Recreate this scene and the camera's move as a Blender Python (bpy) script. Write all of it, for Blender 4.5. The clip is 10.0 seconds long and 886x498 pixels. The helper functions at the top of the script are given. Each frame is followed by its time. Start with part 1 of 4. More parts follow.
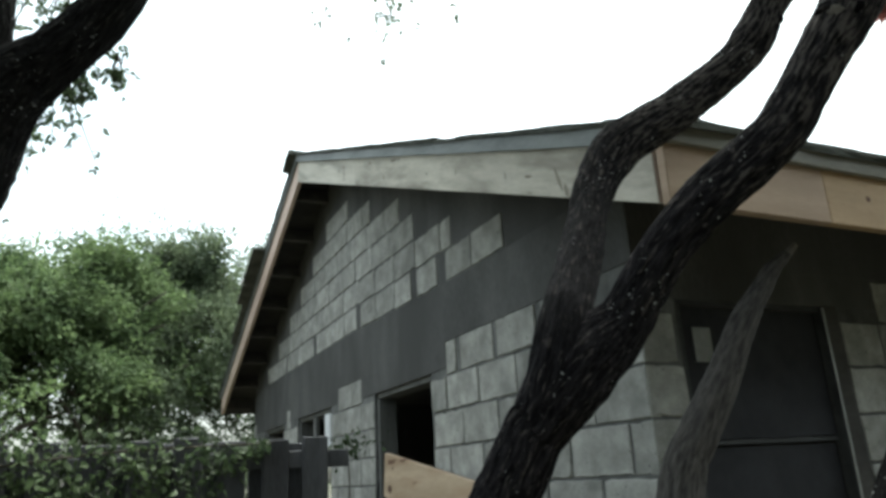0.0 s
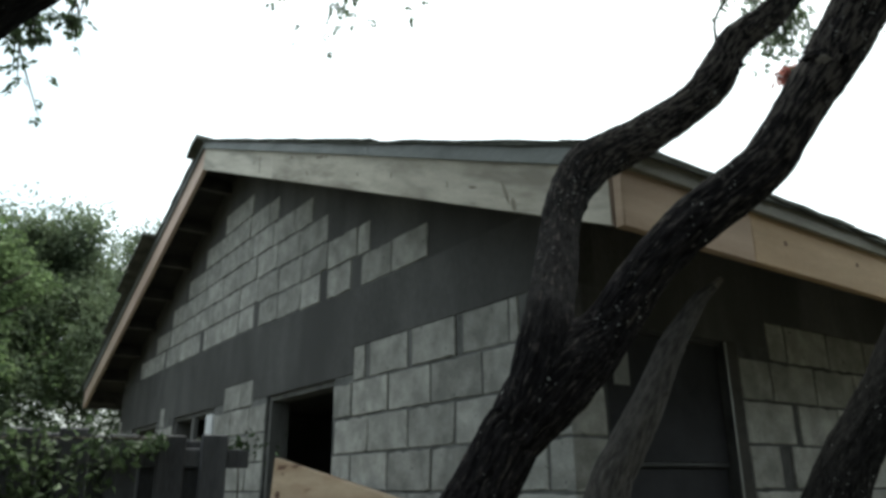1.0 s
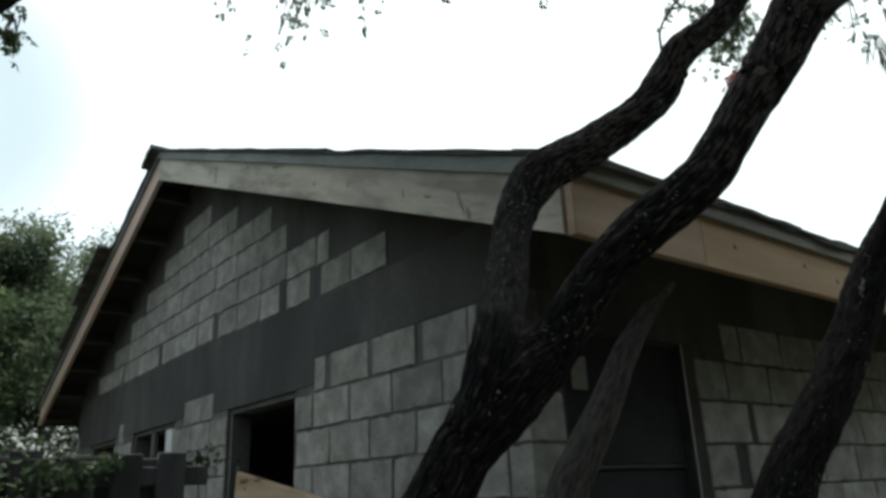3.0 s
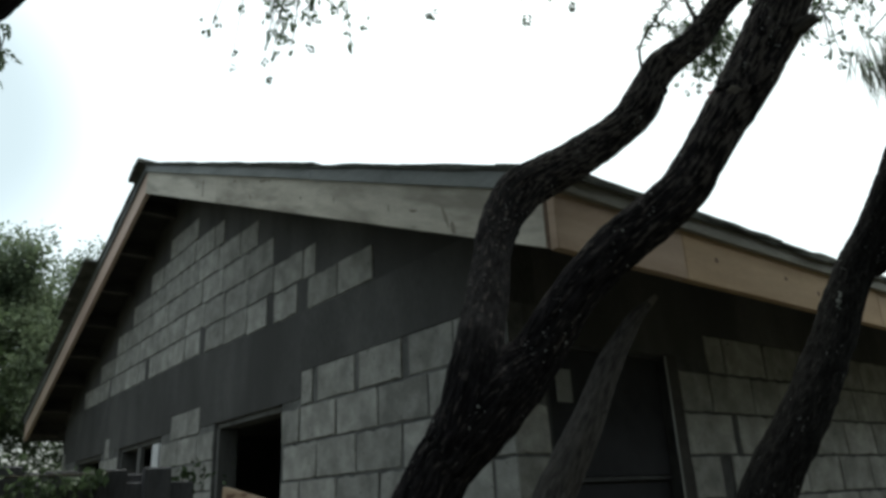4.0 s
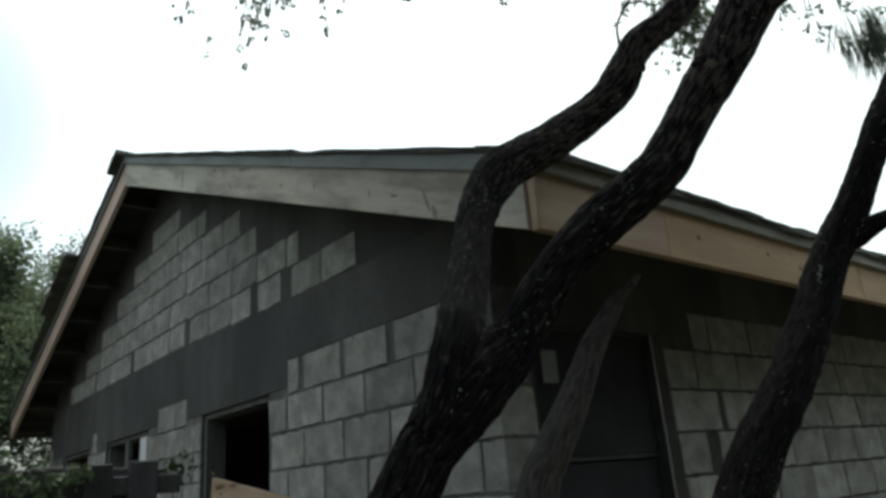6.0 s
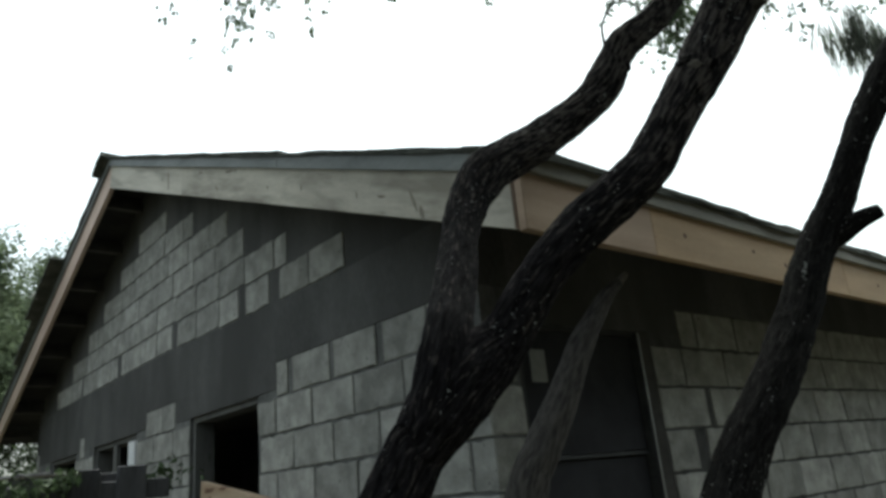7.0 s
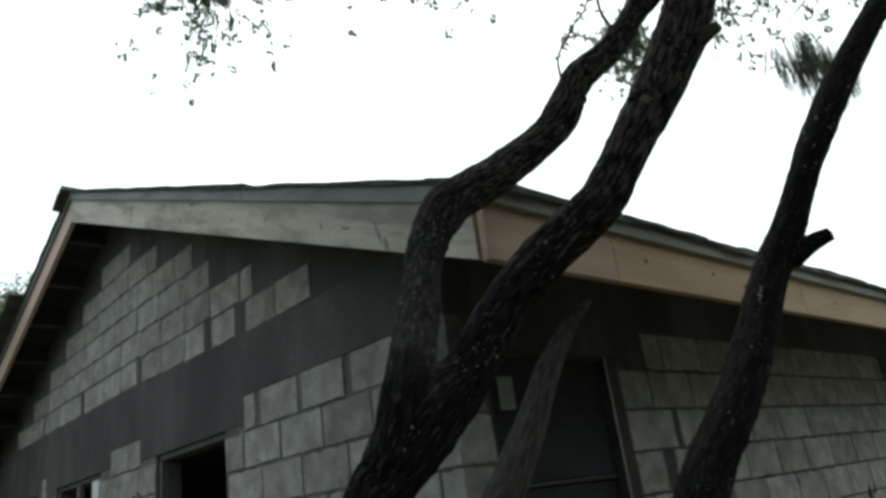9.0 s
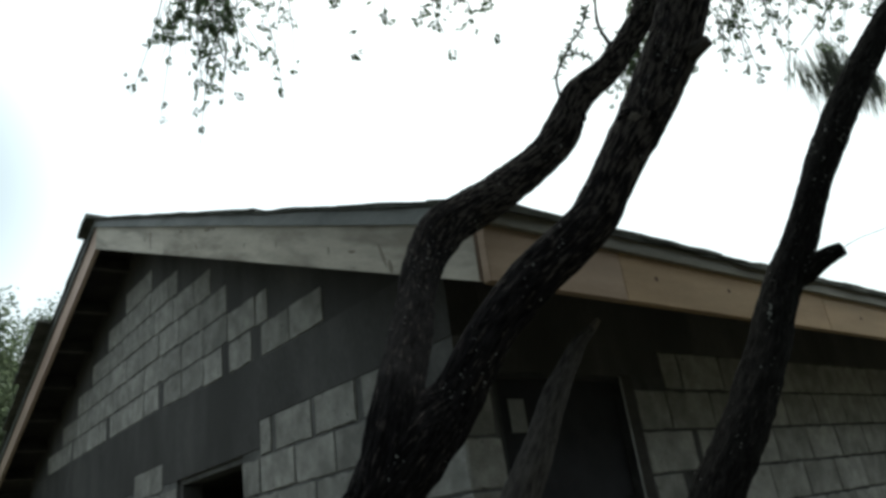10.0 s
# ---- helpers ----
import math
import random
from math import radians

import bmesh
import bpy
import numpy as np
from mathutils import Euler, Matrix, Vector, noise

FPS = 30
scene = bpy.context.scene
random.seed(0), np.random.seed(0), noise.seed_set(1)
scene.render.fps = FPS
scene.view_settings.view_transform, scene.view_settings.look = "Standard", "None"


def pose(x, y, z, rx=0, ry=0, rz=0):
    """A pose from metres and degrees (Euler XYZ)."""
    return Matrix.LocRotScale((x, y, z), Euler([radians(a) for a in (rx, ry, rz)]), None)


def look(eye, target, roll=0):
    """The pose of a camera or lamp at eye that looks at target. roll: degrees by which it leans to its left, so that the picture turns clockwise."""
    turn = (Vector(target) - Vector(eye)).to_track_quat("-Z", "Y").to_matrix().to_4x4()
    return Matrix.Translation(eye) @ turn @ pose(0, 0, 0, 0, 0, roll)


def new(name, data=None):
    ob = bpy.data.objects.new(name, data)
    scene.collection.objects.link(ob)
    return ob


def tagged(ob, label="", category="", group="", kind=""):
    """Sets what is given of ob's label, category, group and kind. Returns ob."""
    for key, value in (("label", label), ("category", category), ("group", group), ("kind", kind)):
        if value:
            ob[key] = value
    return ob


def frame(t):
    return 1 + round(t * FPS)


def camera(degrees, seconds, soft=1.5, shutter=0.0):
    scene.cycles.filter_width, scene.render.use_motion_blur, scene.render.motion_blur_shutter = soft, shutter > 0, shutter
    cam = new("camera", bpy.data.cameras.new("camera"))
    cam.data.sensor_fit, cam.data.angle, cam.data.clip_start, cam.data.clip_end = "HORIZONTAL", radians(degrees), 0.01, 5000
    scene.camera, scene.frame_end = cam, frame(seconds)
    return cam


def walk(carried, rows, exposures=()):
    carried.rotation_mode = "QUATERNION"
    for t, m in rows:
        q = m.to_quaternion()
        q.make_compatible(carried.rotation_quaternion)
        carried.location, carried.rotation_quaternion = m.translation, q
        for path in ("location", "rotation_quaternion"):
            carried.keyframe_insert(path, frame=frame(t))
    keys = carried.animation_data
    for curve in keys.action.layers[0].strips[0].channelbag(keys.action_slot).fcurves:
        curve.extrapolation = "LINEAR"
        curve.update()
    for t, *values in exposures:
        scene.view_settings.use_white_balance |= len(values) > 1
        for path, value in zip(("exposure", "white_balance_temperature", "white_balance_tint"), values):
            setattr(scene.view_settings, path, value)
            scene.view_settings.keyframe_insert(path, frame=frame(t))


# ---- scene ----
cam = camera(62.7, 10.0, soft=3.3)
PATH = [
    (0, (-1.8430, -2.1670, 1.5660), (-1.0229, -0.4427, 2.1611), -3.20),
    (0.2, (-1.8860, -2.1207, 1.5544), (-1.0924, -0.3853, 2.1530), -2.82),
    (0.3, (-1.9083, -2.1010, 1.5453), (-1.0276, -0.3996, 2.1195), -2.43),
    (0.5, (-1.9330, -2.0750, 1.5370), (-0.9520, -0.4401, 2.1410), -2.60),
    (0.7, (-1.9656, -2.0484, 1.5517), (-0.8430, -0.5075, 2.1563), -3.31),
    (0.8, (-1.9852, -2.0356, 1.5464), (-0.8325, -0.5170, 2.1506), -2.13),
    (1, (-2.0190, -2.0190, 1.5450), (-0.9220, -0.4670, 2.1680), -0.40),
    (1.2, (-2.0148, -2.0206, 1.5511), (-1.0089, -0.4386, 2.2480), 0.95),
    (1.3, (-2.0151, -2.0245, 1.5582), (-1.0100, -0.4427, 2.2567), -0.39),
    (1.5, (-2.0130, -2.0200, 1.5570), (-1.0393, -0.4024, 2.2168), -1.00),
    (1.7, (-2.0161, -2.0092, 1.5493), (-1.0564, -0.3769, 2.1932), -0.14),
    (2, (-2.0100, -2.0130, 1.5550), (-0.9860, -0.4120, 2.1780), -1.50),
    (2.2, (-2.0036, -2.0213, 1.5614), (-0.8920, -0.4731, 2.1674), -2.25),
    (2.5, (-1.9970, -2.0300, 1.5630), (-0.8453, -0.5194, 2.1888), -2.10),
    (2.7, (-1.9968, -2.0346, 1.5634), (-0.8352, -0.5322, 2.1906), -2.09),
    (3.8, (-1.9881, -2.0742, 1.5690), (-0.7991, -0.6052, 2.2235), -3.33),
    (4, (-1.9920, -2.0740, 1.5670), (-0.8032, -0.6073, 2.2269), -2.90),
    (4.5, (-1.9840, -2.0680, 1.5640), (-0.7919, -0.5969, 2.2080), -2.50),
    (5, (-1.9740, -2.0690, 1.5700), (-0.7855, -0.5964, 2.2173), -4.30),
    (5.5, (-1.9750, -2.0660, 1.5690), (-0.7751, -0.5931, 2.1940), -4.20),
    (6, (-1.9680, -2.0700, 1.5660), (-0.7439, -0.6149, 2.1860), -4.70),
    (6.2, (-1.9649, -2.0744, 1.5687), (-0.7300, -0.6269, 2.1850), -5.33),
    (7.3, (-1.9678, -2.0708, 1.5687), (-0.7175, -0.6376, 2.1872), -5.54),
    (7.5, (-1.9670, -2.0690, 1.5770), (-0.7264, -0.6314, 2.2048), -5.30),
    (8, (-1.9810, -2.0710, 1.5720), (-0.7522, -0.6282, 2.2109), -4.50),
    (8.5, (-1.9810, -2.0800, 1.5730), (-0.7324, -0.6564, 2.2168), -5.30),
    (9, (-1.9660, -2.1050, 1.5860), (-0.6628, -0.7428, 2.2541), -7.70),
    (9.5, (-1.9390, -2.1240, 1.5820), (-0.5983, -0.8043, 2.2609), -8.90),
    (9.7, (-1.9172, -2.1395, 1.5872), (-0.5974, -0.8015, 2.2711), -8.55),
    (10, (-1.8850, -2.1530, 1.5920), (-0.6497, -0.7577, 2.3182), -8.00),
]
walk(cam, [(t, look(eye, target, roll)) for t, eye, target, roll in PATH],
     [(0, 2.05, 6400, -4), (0.5, 1.74, 6400, -4), (1, 1.58, 6400, -4), (2, 1.10, 6400, -4), (2.5, 1.04, 6400, -4), (4.5, 0.93, 6400, -4), (6, 1.02, 6400, -4), (7.5, 1.39, 6400, -4), (8.5, 1.33, 6400, -4), (9, 1.29, 6400, -4), (9.5, 1.08, 6400, -4), (10, 0.90, 6400, -4)])

# ---- light ----
SUN_ELEV, SUN_AZ = 72.0, 75.0      # degrees; azimuth of the sun seen from the house, from +y clockwise
world = bpy.data.worlds.new("overcast_sky")
scene.world = world
world.use_nodes = True
wn, wl = world.node_tree.nodes, world.node_tree.links
sky = wn.new("ShaderNodeTexSky")
sky.sky_type, sky.sun_disc = "NISHITA", False
sky.sun_elevation, sky.sun_rotation = radians(SUN_ELEV), radians(SUN_AZ)
sky.air_density, sky.dust_density, sky.ozone_density = 1.0, 6.0, 1.0
pale = wn.new("ShaderNodeHueSaturation")
pale.inputs["Saturation"].default_value = 0.38
clouds = wn.new("ShaderNodeTexNoise")
clouds.inputs["Scale"].default_value, clouds.inputs["Detail"].default_value = 1.6, 4.0
cloud_range = wn.new("ShaderNodeMapRange")
cloud_range.inputs["From Min"].default_value, cloud_range.inputs["From Max"].default_value = 0.3, 0.7
cloud_range.inputs["To Min"].default_value, cloud_range.inputs["To Max"].default_value = 0.85, 1.2
cloud_mul = wn.new("ShaderNodeVectorMath")
cloud_mul.operation = "SCALE"
wl.new(sky.outputs["Color"], pale.inputs["Color"])
wl.new(clouds.outputs["Fac"], cloud_range.inputs["Value"])
wl.new(pale.outputs["Color"], cloud_mul.inputs[0])
wl.new(cloud_range.outputs["Result"], cloud_mul.inputs["Scale"])
# a thin place in the cloud cover over the garden trees, where pale blue shows
where = wn.new("ShaderNodeTexCoord")
towards = wn.new("ShaderNodeVectorMath")
towards.operation = "DOT_PRODUCT"
towards.inputs[1].default_value = Vector((-0.01, 0.90, 0.435)).normalized()
wisps = wn.new("ShaderNodeMath")
wisps.operation, wisps.inputs[1].default_value = "MULTIPLY_ADD", 0.02
thin = wn.new("ShaderNodeMapRange")
thin.interpolation_type = "SMOOTHSTEP"
thin.inputs["From Min"].default_value, thin.inputs["From Max"].default_value = 0.992, 1.010
thin.inputs["To Max"].default_value = 0.9
blue = wn.new("ShaderNodeMix")
blue.data_type = "RGBA"
blue.inputs["B"].default_value = (2.55, 2.85, 3.25, 1)
wl.new(where.outputs["Generated"], towards.inputs[0])
wl.new(clouds.outputs["Fac"], wisps.inputs[0])
wl.new(towards.outputs["Value"], wisps.inputs[2])
wl.new(wisps.outputs[0], thin.inputs["Value"])
wl.new(thin.outputs["Result"], blue.inputs["Factor"])
wl.new(cloud_mul.outputs["Vector"], blue.inputs["A"])
wl.new(blue.outputs["Result"], wn["Background"].inputs["Color"])
wn["Background"].inputs["Strength"].default_value = 0.15

sun = new("sun", bpy.data.lights.new("sun", "SUN"))
sun.data.energy, sun.data.angle, sun.data.color = 1.2, radians(20), (1.0, 0.96, 0.90)
az, el = radians(SUN_AZ), radians(SUN_ELEV)
sun.matrix_world = look((10 * math.sin(az) * math.cos(el), 10 * math.cos(az) * math.cos(el), 10 * math.sin(el)), (0, 0, 0))

# ---- materials ----


def material(name, dark, light, scale=6.0, rough=0.85, grain=120.0, bump=0.3, stretch=(1, 1, 1), spots=None, spot_scale=30.0,
             spot_at=0.68, spot_soft=0.05, leafy=0.0, detail=5.0, vary=0.0, stain=None, stain_scale=1.5, metal=0.0, bump_dist=0.01, along="", turn=0.0, ramp_at=(0.5, 0.92), flakes=None, glare_from=None, gloss=0.3):
    """A dry surface: two colours mixed by a coarse and a fine noise, relief from the fine one, spots and stains on top."""
    m = bpy.data.materials.new(name)
    m.use_nodes = True
    n, l = m.node_tree.nodes, m.node_tree.links
    bsdf = n["Principled BSDF"]
    bsdf.inputs["Roughness"].default_value, bsdf.inputs["Metallic"].default_value = rough, metal
    bsdf.inputs["Specular IOR Level"].default_value = gloss
    tex = n.new("ShaderNodeTexCoord")
    info = n.new("ShaderNodeObjectInfo")
    far = n.new("ShaderNodeVectorMath")
    far.operation = "MULTIPLY_ADD"
    far.inputs[1].default_value = stretch
    shift = n.new("ShaderNodeCombineXYZ")
    times = n.new("ShaderNodeMath")
    times.operation, times.inputs[1].default_value = "MULTIPLY", 37.0
    l.new(info.outputs["Random"], times.inputs[0])
    for k in range(3):
        l.new(times.outputs[0], shift.inputs[k])
    if along:
        given = n.new("ShaderNodeAttribute")
        given.attribute_name = along
        l.new(given.outputs["Vector"], far.inputs[0])
    elif turn:
        spin = n.new("ShaderNodeVectorRotate")
        spin.rotation_type = "X_AXIS"
        spin.inputs["Angle"].default_value = turn
        l.new(tex.outputs["Object"], spin.inputs["Vector"])
        l.new(spin.outputs[0], far.inputs[0])
    else:
        l.new(tex.outputs["Object"], far.inputs[0])
    l.new(shift.outputs[0], far.inputs[2])

    def noise_node(s, det, source=None):
        t = n.new("ShaderNodeTexNoise")
        t.inputs["Scale"].default_value, t.inputs["Detail"].default_value, t.inputs["Roughness"].default_value = s, det, 0.62
        l.new(source or far.outputs[0], t.inputs["Vector"])
        return t
    coarse, fine = noise_node(scale, detail), noise_node(grain, 3.0)
    add = n.new("ShaderNodeMath")
    add.operation, add.inputs[1].default_value = "MULTIPLY_ADD", 0.45
    l.new(fine.outputs["Fac"], add.inputs[0])
    l.new(coarse.outputs["Fac"], add.inputs[2])
    ramp = n.new("ShaderNodeValToRGB")
    ramp.color_ramp.elements[0].position, ramp.color_ramp.elements[0].color = ramp_at[0], (*dark, 1)
    ramp.color_ramp.elements[1].position, ramp.color_ramp.elements[1].color = ramp_at[1], (*light, 1)
    l.new(add.outputs[0], ramp.inputs[0])
    colour = ramp.outputs[0]

    def mix_in(rgb, tex_out, lo, hi, amount=1.0):
        nonlocal colour
        rng = n.new("ShaderNodeMapRange")
        rng.inputs["From Min"].default_value, rng.inputs["From Max"].default_value = lo, hi
        rng.inputs["To Max"].default_value = amount
        l.new(tex_out, rng.inputs["Value"])
        mix = n.new("ShaderNodeMix")
        mix.data_type = "RGBA"
        l.new(rng.outputs[0], mix.inputs["Factor"])
        l.new(colour, mix.inputs["A"])
        mix.inputs["B"].default_value = (*rgb, 1)
        colour = mix.outputs["Result"]
    if stain:
        mix_in(stain, noise_node(stain_scale, 3.0).outputs["Fac"], 0.48, 0.66, 0.85)
    if flakes:
        peel = noise_node(120.0, 3.0).outputs["Fac"]
        # extra flakes higher up lighten the colour, standing in for veiling sky glare
        if glare_from:
            height = n.new("ShaderNodeSeparateXYZ")
            l.new(given.outputs["Vector"], height.inputs[0])
            more = n.new("ShaderNodeMapRange")
            more.inputs["From Min"].default_value, more.inputs["From Max"].default_value = glare_from, glare_from + 0.5
            more.inputs["To Max"].default_value = 0.12
            l.new(height.outputs["Z"], more.inputs["Value"])
            plus = n.new("ShaderNodeMath")
            l.new(peel, plus.inputs[0])
            l.new(more.outputs[0], plus.inputs[1])
            peel = plus.outputs[0]
        mix_in(flakes, peel, 0.58, 0.70, 0.8)
    if spots:
        specks = noise_node(spot_scale, 2.0, given.outputs["Vector"] if along else None).outputs["Fac"]
        if along:
            patch = n.new("ShaderNodeMapRange")
            patch.inputs["From Min"].default_value, patch.inputs["From Max"].default_value = 0.40, 0.62
            patch.inputs["To Min"].default_value, patch.inputs["To Max"].default_value = 0.82, 1.04
            l.new(noise_node(9.0, 2.0, given.outputs["Vector"]).outputs["Fac"], patch.inputs["Value"])
            both_on = n.new("ShaderNodeMath")
            both_on.operation = "MULTIPLY"
            l.new(specks, both_on.inputs[0])
            l.new(patch.outputs[0], both_on.inputs[1])
            specks = both_on.outputs[0]
        mix_in(spots, specks, spot_at, spot_at + spot_soft)
    if vary:
        hsv = n.new("ShaderNodeHueSaturation")
        val = n.new("ShaderNodeMapRange")
        val.inputs["To Min"].default_value, val.inputs["To Max"].default_value = 1 - vary, 1 + vary
        l.new(info.outputs["Random"] if not leafy else n.new("ShaderNodeNewGeometry").outputs["Random Per Island"], val.inputs["Value"])
        l.new(val.outputs[0], hsv.inputs["Value"])
        l.new(colour, hsv.inputs["Color"])
        colour = hsv.outputs[0]
    l.new(colour, bsdf.inputs["Base Color"])
    if bump:
        b = n.new("ShaderNodeBump")
        b.inputs["Strength"].default_value, b.inputs["Distance"].default_value = bump, bump_dist
        l.new(add.outputs[0], b.inputs["Height"])
        l.new(b.outputs[0], bsdf.inputs["Normal"])
    if leafy:
        thin = n.new("ShaderNodeBsdfTranslucent")
        l.new(colour, thin.inputs["Color"])
        both = n.new("ShaderNodeMixShader")
        both.inputs[0].default_value = leafy
        l.new(bsdf.outputs[0], both.inputs[1])
        l.new(thin.outputs[0], both.inputs[2])
        l.new(both.outputs[0], n["Material Output"].inputs["Surface"])
    return m


M_BLOCK = material("concrete_block", (0.196, 0.191, 0.178), (0.40, 0.392, 0.368), 9, 0.92, 120, 0.8, vary=0.16,
                   spots=(0.10, 0.10, 0.098), spot_scale=34, spot_at=0.68, stain=(0.20, 0.197, 0.185), stain_scale=5.0)
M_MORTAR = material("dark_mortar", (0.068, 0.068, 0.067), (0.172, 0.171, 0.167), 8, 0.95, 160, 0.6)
M_BEAM = material("cast_concrete", (0.046, 0.045, 0.0445), (0.108, 0.106, 0.104), 2.2, 0.9, 90, 0.35, stretch=(1, 1, 0.35),
                  stain=(0.050, 0.049, 0.048), stain_scale=1.2)
# mortar of the side wall, darker than the gable wall's
M_GROUT = material("darker_mortar", (0.034, 0.034, 0.034), (0.088, 0.087, 0.085), 8, 0.95, 160, 0.6)
M_SLAB = material("floor_slab", (0.16, 0.16, 0.155), (0.26, 0.255, 0.25), 3, 0.9, 60, 0.2)
M_RAKE = material("weathered_board", (0.42, 0.385, 0.33), (0.62, 0.58, 0.51), 3.0, 0.75, 60, 0.15, stretch=(1, 0.5, 4.0),
                  stain=(0.30, 0.275, 0.235), stain_scale=2.2, spots=(0.16, 0.13, 0.10), spot_scale=6, spot_at=0.70, turn=-math.atan(5 / 12))
M_RAKE_OLD = material("stained_board", (0.36, 0.33, 0.28), (0.57, 0.53, 0.46), 4.0, 0.75, 60, 0.15, stretch=(1, 0.6, 3.2),
                      stain=(0.235, 0.212, 0.178), stain_scale=2.6, spots=(0.16, 0.13, 0.10), spot_scale=6, spot_at=0.70, turn=-math.atan(5 / 12))
M_ENDGRAIN = material("brown_end_grain", (0.10, 0.066, 0.048), (0.20, 0.14, 0.10), 12, 0.8, 120, 0.3)
M_TAN = material("pale_tan_board", (0.47, 0.345, 0.285), (0.64, 0.495, 0.42), 3.0, 0.75, 60, 0.15, stretch=(1, 0.25, 1.2),
                 stain=(0.36, 0.29, 0.22), stain_scale=2.0, turn=math.atan(0.40))
M_PINE = material("fresh_pine", (0.312, 0.208, 0.12), (0.458, 0.322, 0.198), 3.0, 0.7, 60, 0.12, stretch=(0.45, 1, 3.5),
                  stain=(0.33, 0.235, 0.14), stain_scale=1.6, spots=(0.22, 0.1, 0.045), spot_scale=4.5, spot_at=0.7)
M_RED = material("reddish_board", (0.325, 0.23, 0.168), (0.455, 0.338, 0.252), 3.0, 0.75, 60, 0.12, stretch=(0.45, 1, 3.5),
                 stain=(0.335, 0.245, 0.185), stain_scale=1.7)
M_PLANK = material("knotty_plank", (0.33, 0.245, 0.165), (0.50, 0.385, 0.275), 3.0, 0.7, 70, 0.15, stretch=(1, 0.5, 3.5),
                   spots=(0.13, 0.07, 0.045), spot_scale=3.6, spot_at=0.66, stain=(0.33, 0.215, 0.14), stain_scale=1.8)
M_KNOT = material("dark_knot", (0.06, 0.032, 0.022), (0.14, 0.08, 0.055), 30, 0.75, 120, 0.2)
M_MARK = material("grey_weather_mark", (0.19, 0.168, 0.137), (0.30, 0.27, 0.225), 20, 0.8, 120, 0.2)
M_DRIP_EAVE = material("grey_brown_drip_strip", (0.15, 0.142, 0.125), (0.26, 0.245, 0.215), 3, 0.7, 60, 0.2, stretch=(0.4, 0.4, 2))
M_DRIP = material("grey_drip_strip", (0.11, 0.12, 0.12), (0.22, 0.23, 0.228), 3, 0.6, 60, 0.15, stretch=(0.4, 0.4, 2))
M_SHINGLE = material("asphalt_shingle", (0.045, 0.049, 0.043), (0.125, 0.128, 0.112), 9, 0.95, 220, 0.8, vary=0.2)
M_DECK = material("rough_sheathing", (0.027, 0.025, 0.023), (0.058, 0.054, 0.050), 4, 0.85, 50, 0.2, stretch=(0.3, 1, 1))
M_RAFTER = material("old_rafter", (0.060, 0.056, 0.053), (0.125, 0.116, 0.110), 5, 0.8, 60, 0.2)
M_FENCE = material("weathered_fence_board", (0.038, 0.038, 0.043), (0.095, 0.095, 0.105), 5, 0.9, 80, 0.4, stretch=(1.5, 1.5, 0.2), vary=0.2)
M_BUCK = material("grey_window_buck", (0.08, 0.08, 0.078), (0.16, 0.158, 0.152), 5, 0.8, 70, 0.2, stretch=(1.5, 1.5, 0.25))
M_ALU = material("mill_aluminium", (0.19, 0.19, 0.19), (0.29, 0.29, 0.285), 9, 0.45, 80, 0.05, metal=0.6)
M_DARKFRAME = material("dark_sash_frame", (0.022, 0.022, 0.024), (0.045, 0.045, 0.047), 7, 0.6, 80, 0.1)
M_SCREEN = material("black_insect_screen", (0.018, 0.018, 0.021), (0.033, 0.033, 0.038), 7, 0.9, 300, 0.1)
M_PAPER = material("pale_paper", (0.19, 0.19, 0.19), (0.27, 0.27, 0.265), 6, 0.85, 60, 0.1)
M_WHITE = material("white_paint", (0.62, 0.62, 0.64), (0.78, 0.78, 0.80), 5, 0.6, 60, 0.1)
# pale bark scales; extra ones from a given stem length on paint in sky glare
bark = lambda name, dark, light, flakes, glare_from=None: material(name, dark, light, 100, 0.95, 260, 1.0, stretch=(1, 1, 0.22), bump_dist=0.02, ramp_at=(0.58, 0.98), along="bark", detail=4.0,
                                                                   spots=(0.30, 0.30, 0.295), spot_scale=85, spot_at=0.67, spot_soft=0.05, flakes=flakes, glare_from=glare_from, gloss=0.08)
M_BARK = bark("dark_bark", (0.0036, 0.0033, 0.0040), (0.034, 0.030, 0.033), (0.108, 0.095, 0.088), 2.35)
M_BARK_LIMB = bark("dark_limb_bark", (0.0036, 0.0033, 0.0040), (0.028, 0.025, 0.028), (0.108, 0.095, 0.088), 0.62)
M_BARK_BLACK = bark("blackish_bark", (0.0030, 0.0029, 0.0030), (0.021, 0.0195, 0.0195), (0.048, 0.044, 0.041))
M_DEADBARK = material("bare_grey_bark", (0.016, 0.0148, 0.0142), (0.092, 0.083, 0.076), 80, 0.9, 100, 0.9, stretch=(1, 1, 0.2), bump_dist=0.02, along="bark")
M_LICHEN = material("pale_lichen", (0.16, 0.17, 0.165), (0.30, 0.31, 0.30), 60, 0.95, 200, 0.8)
M_CUT = material("cut_wood", (0.07, 0.062, 0.055), (0.14, 0.125, 0.11), 14, 0.85, 90, 0.4)
M_TWIG = material("twig_bark", (0.03, 0.028, 0.022), (0.07, 0.06, 0.045), 20, 0.9, 90, 0.3)
M_LEAF = material("small_leaf", (0.045, 0.072, 0.038), (0.115, 0.155, 0.082), 4, 0.55, 60, 0.0, leafy=0.42, vary=0.45)
M_CROWN = material("hedge_leaf", (0.033, 0.058, 0.025), (0.150, 0.205, 0.089), 1.5, 0.75, 14, 0.0, leafy=0.45, vary=0.35)
M_CROWN_DARK = material("deep_green_leaf", (0.022, 0.038, 0.016), (0.06, 0.09, 0.038), 0.9, 0.6, 14, 0.0, leafy=0.15, vary=0.4)
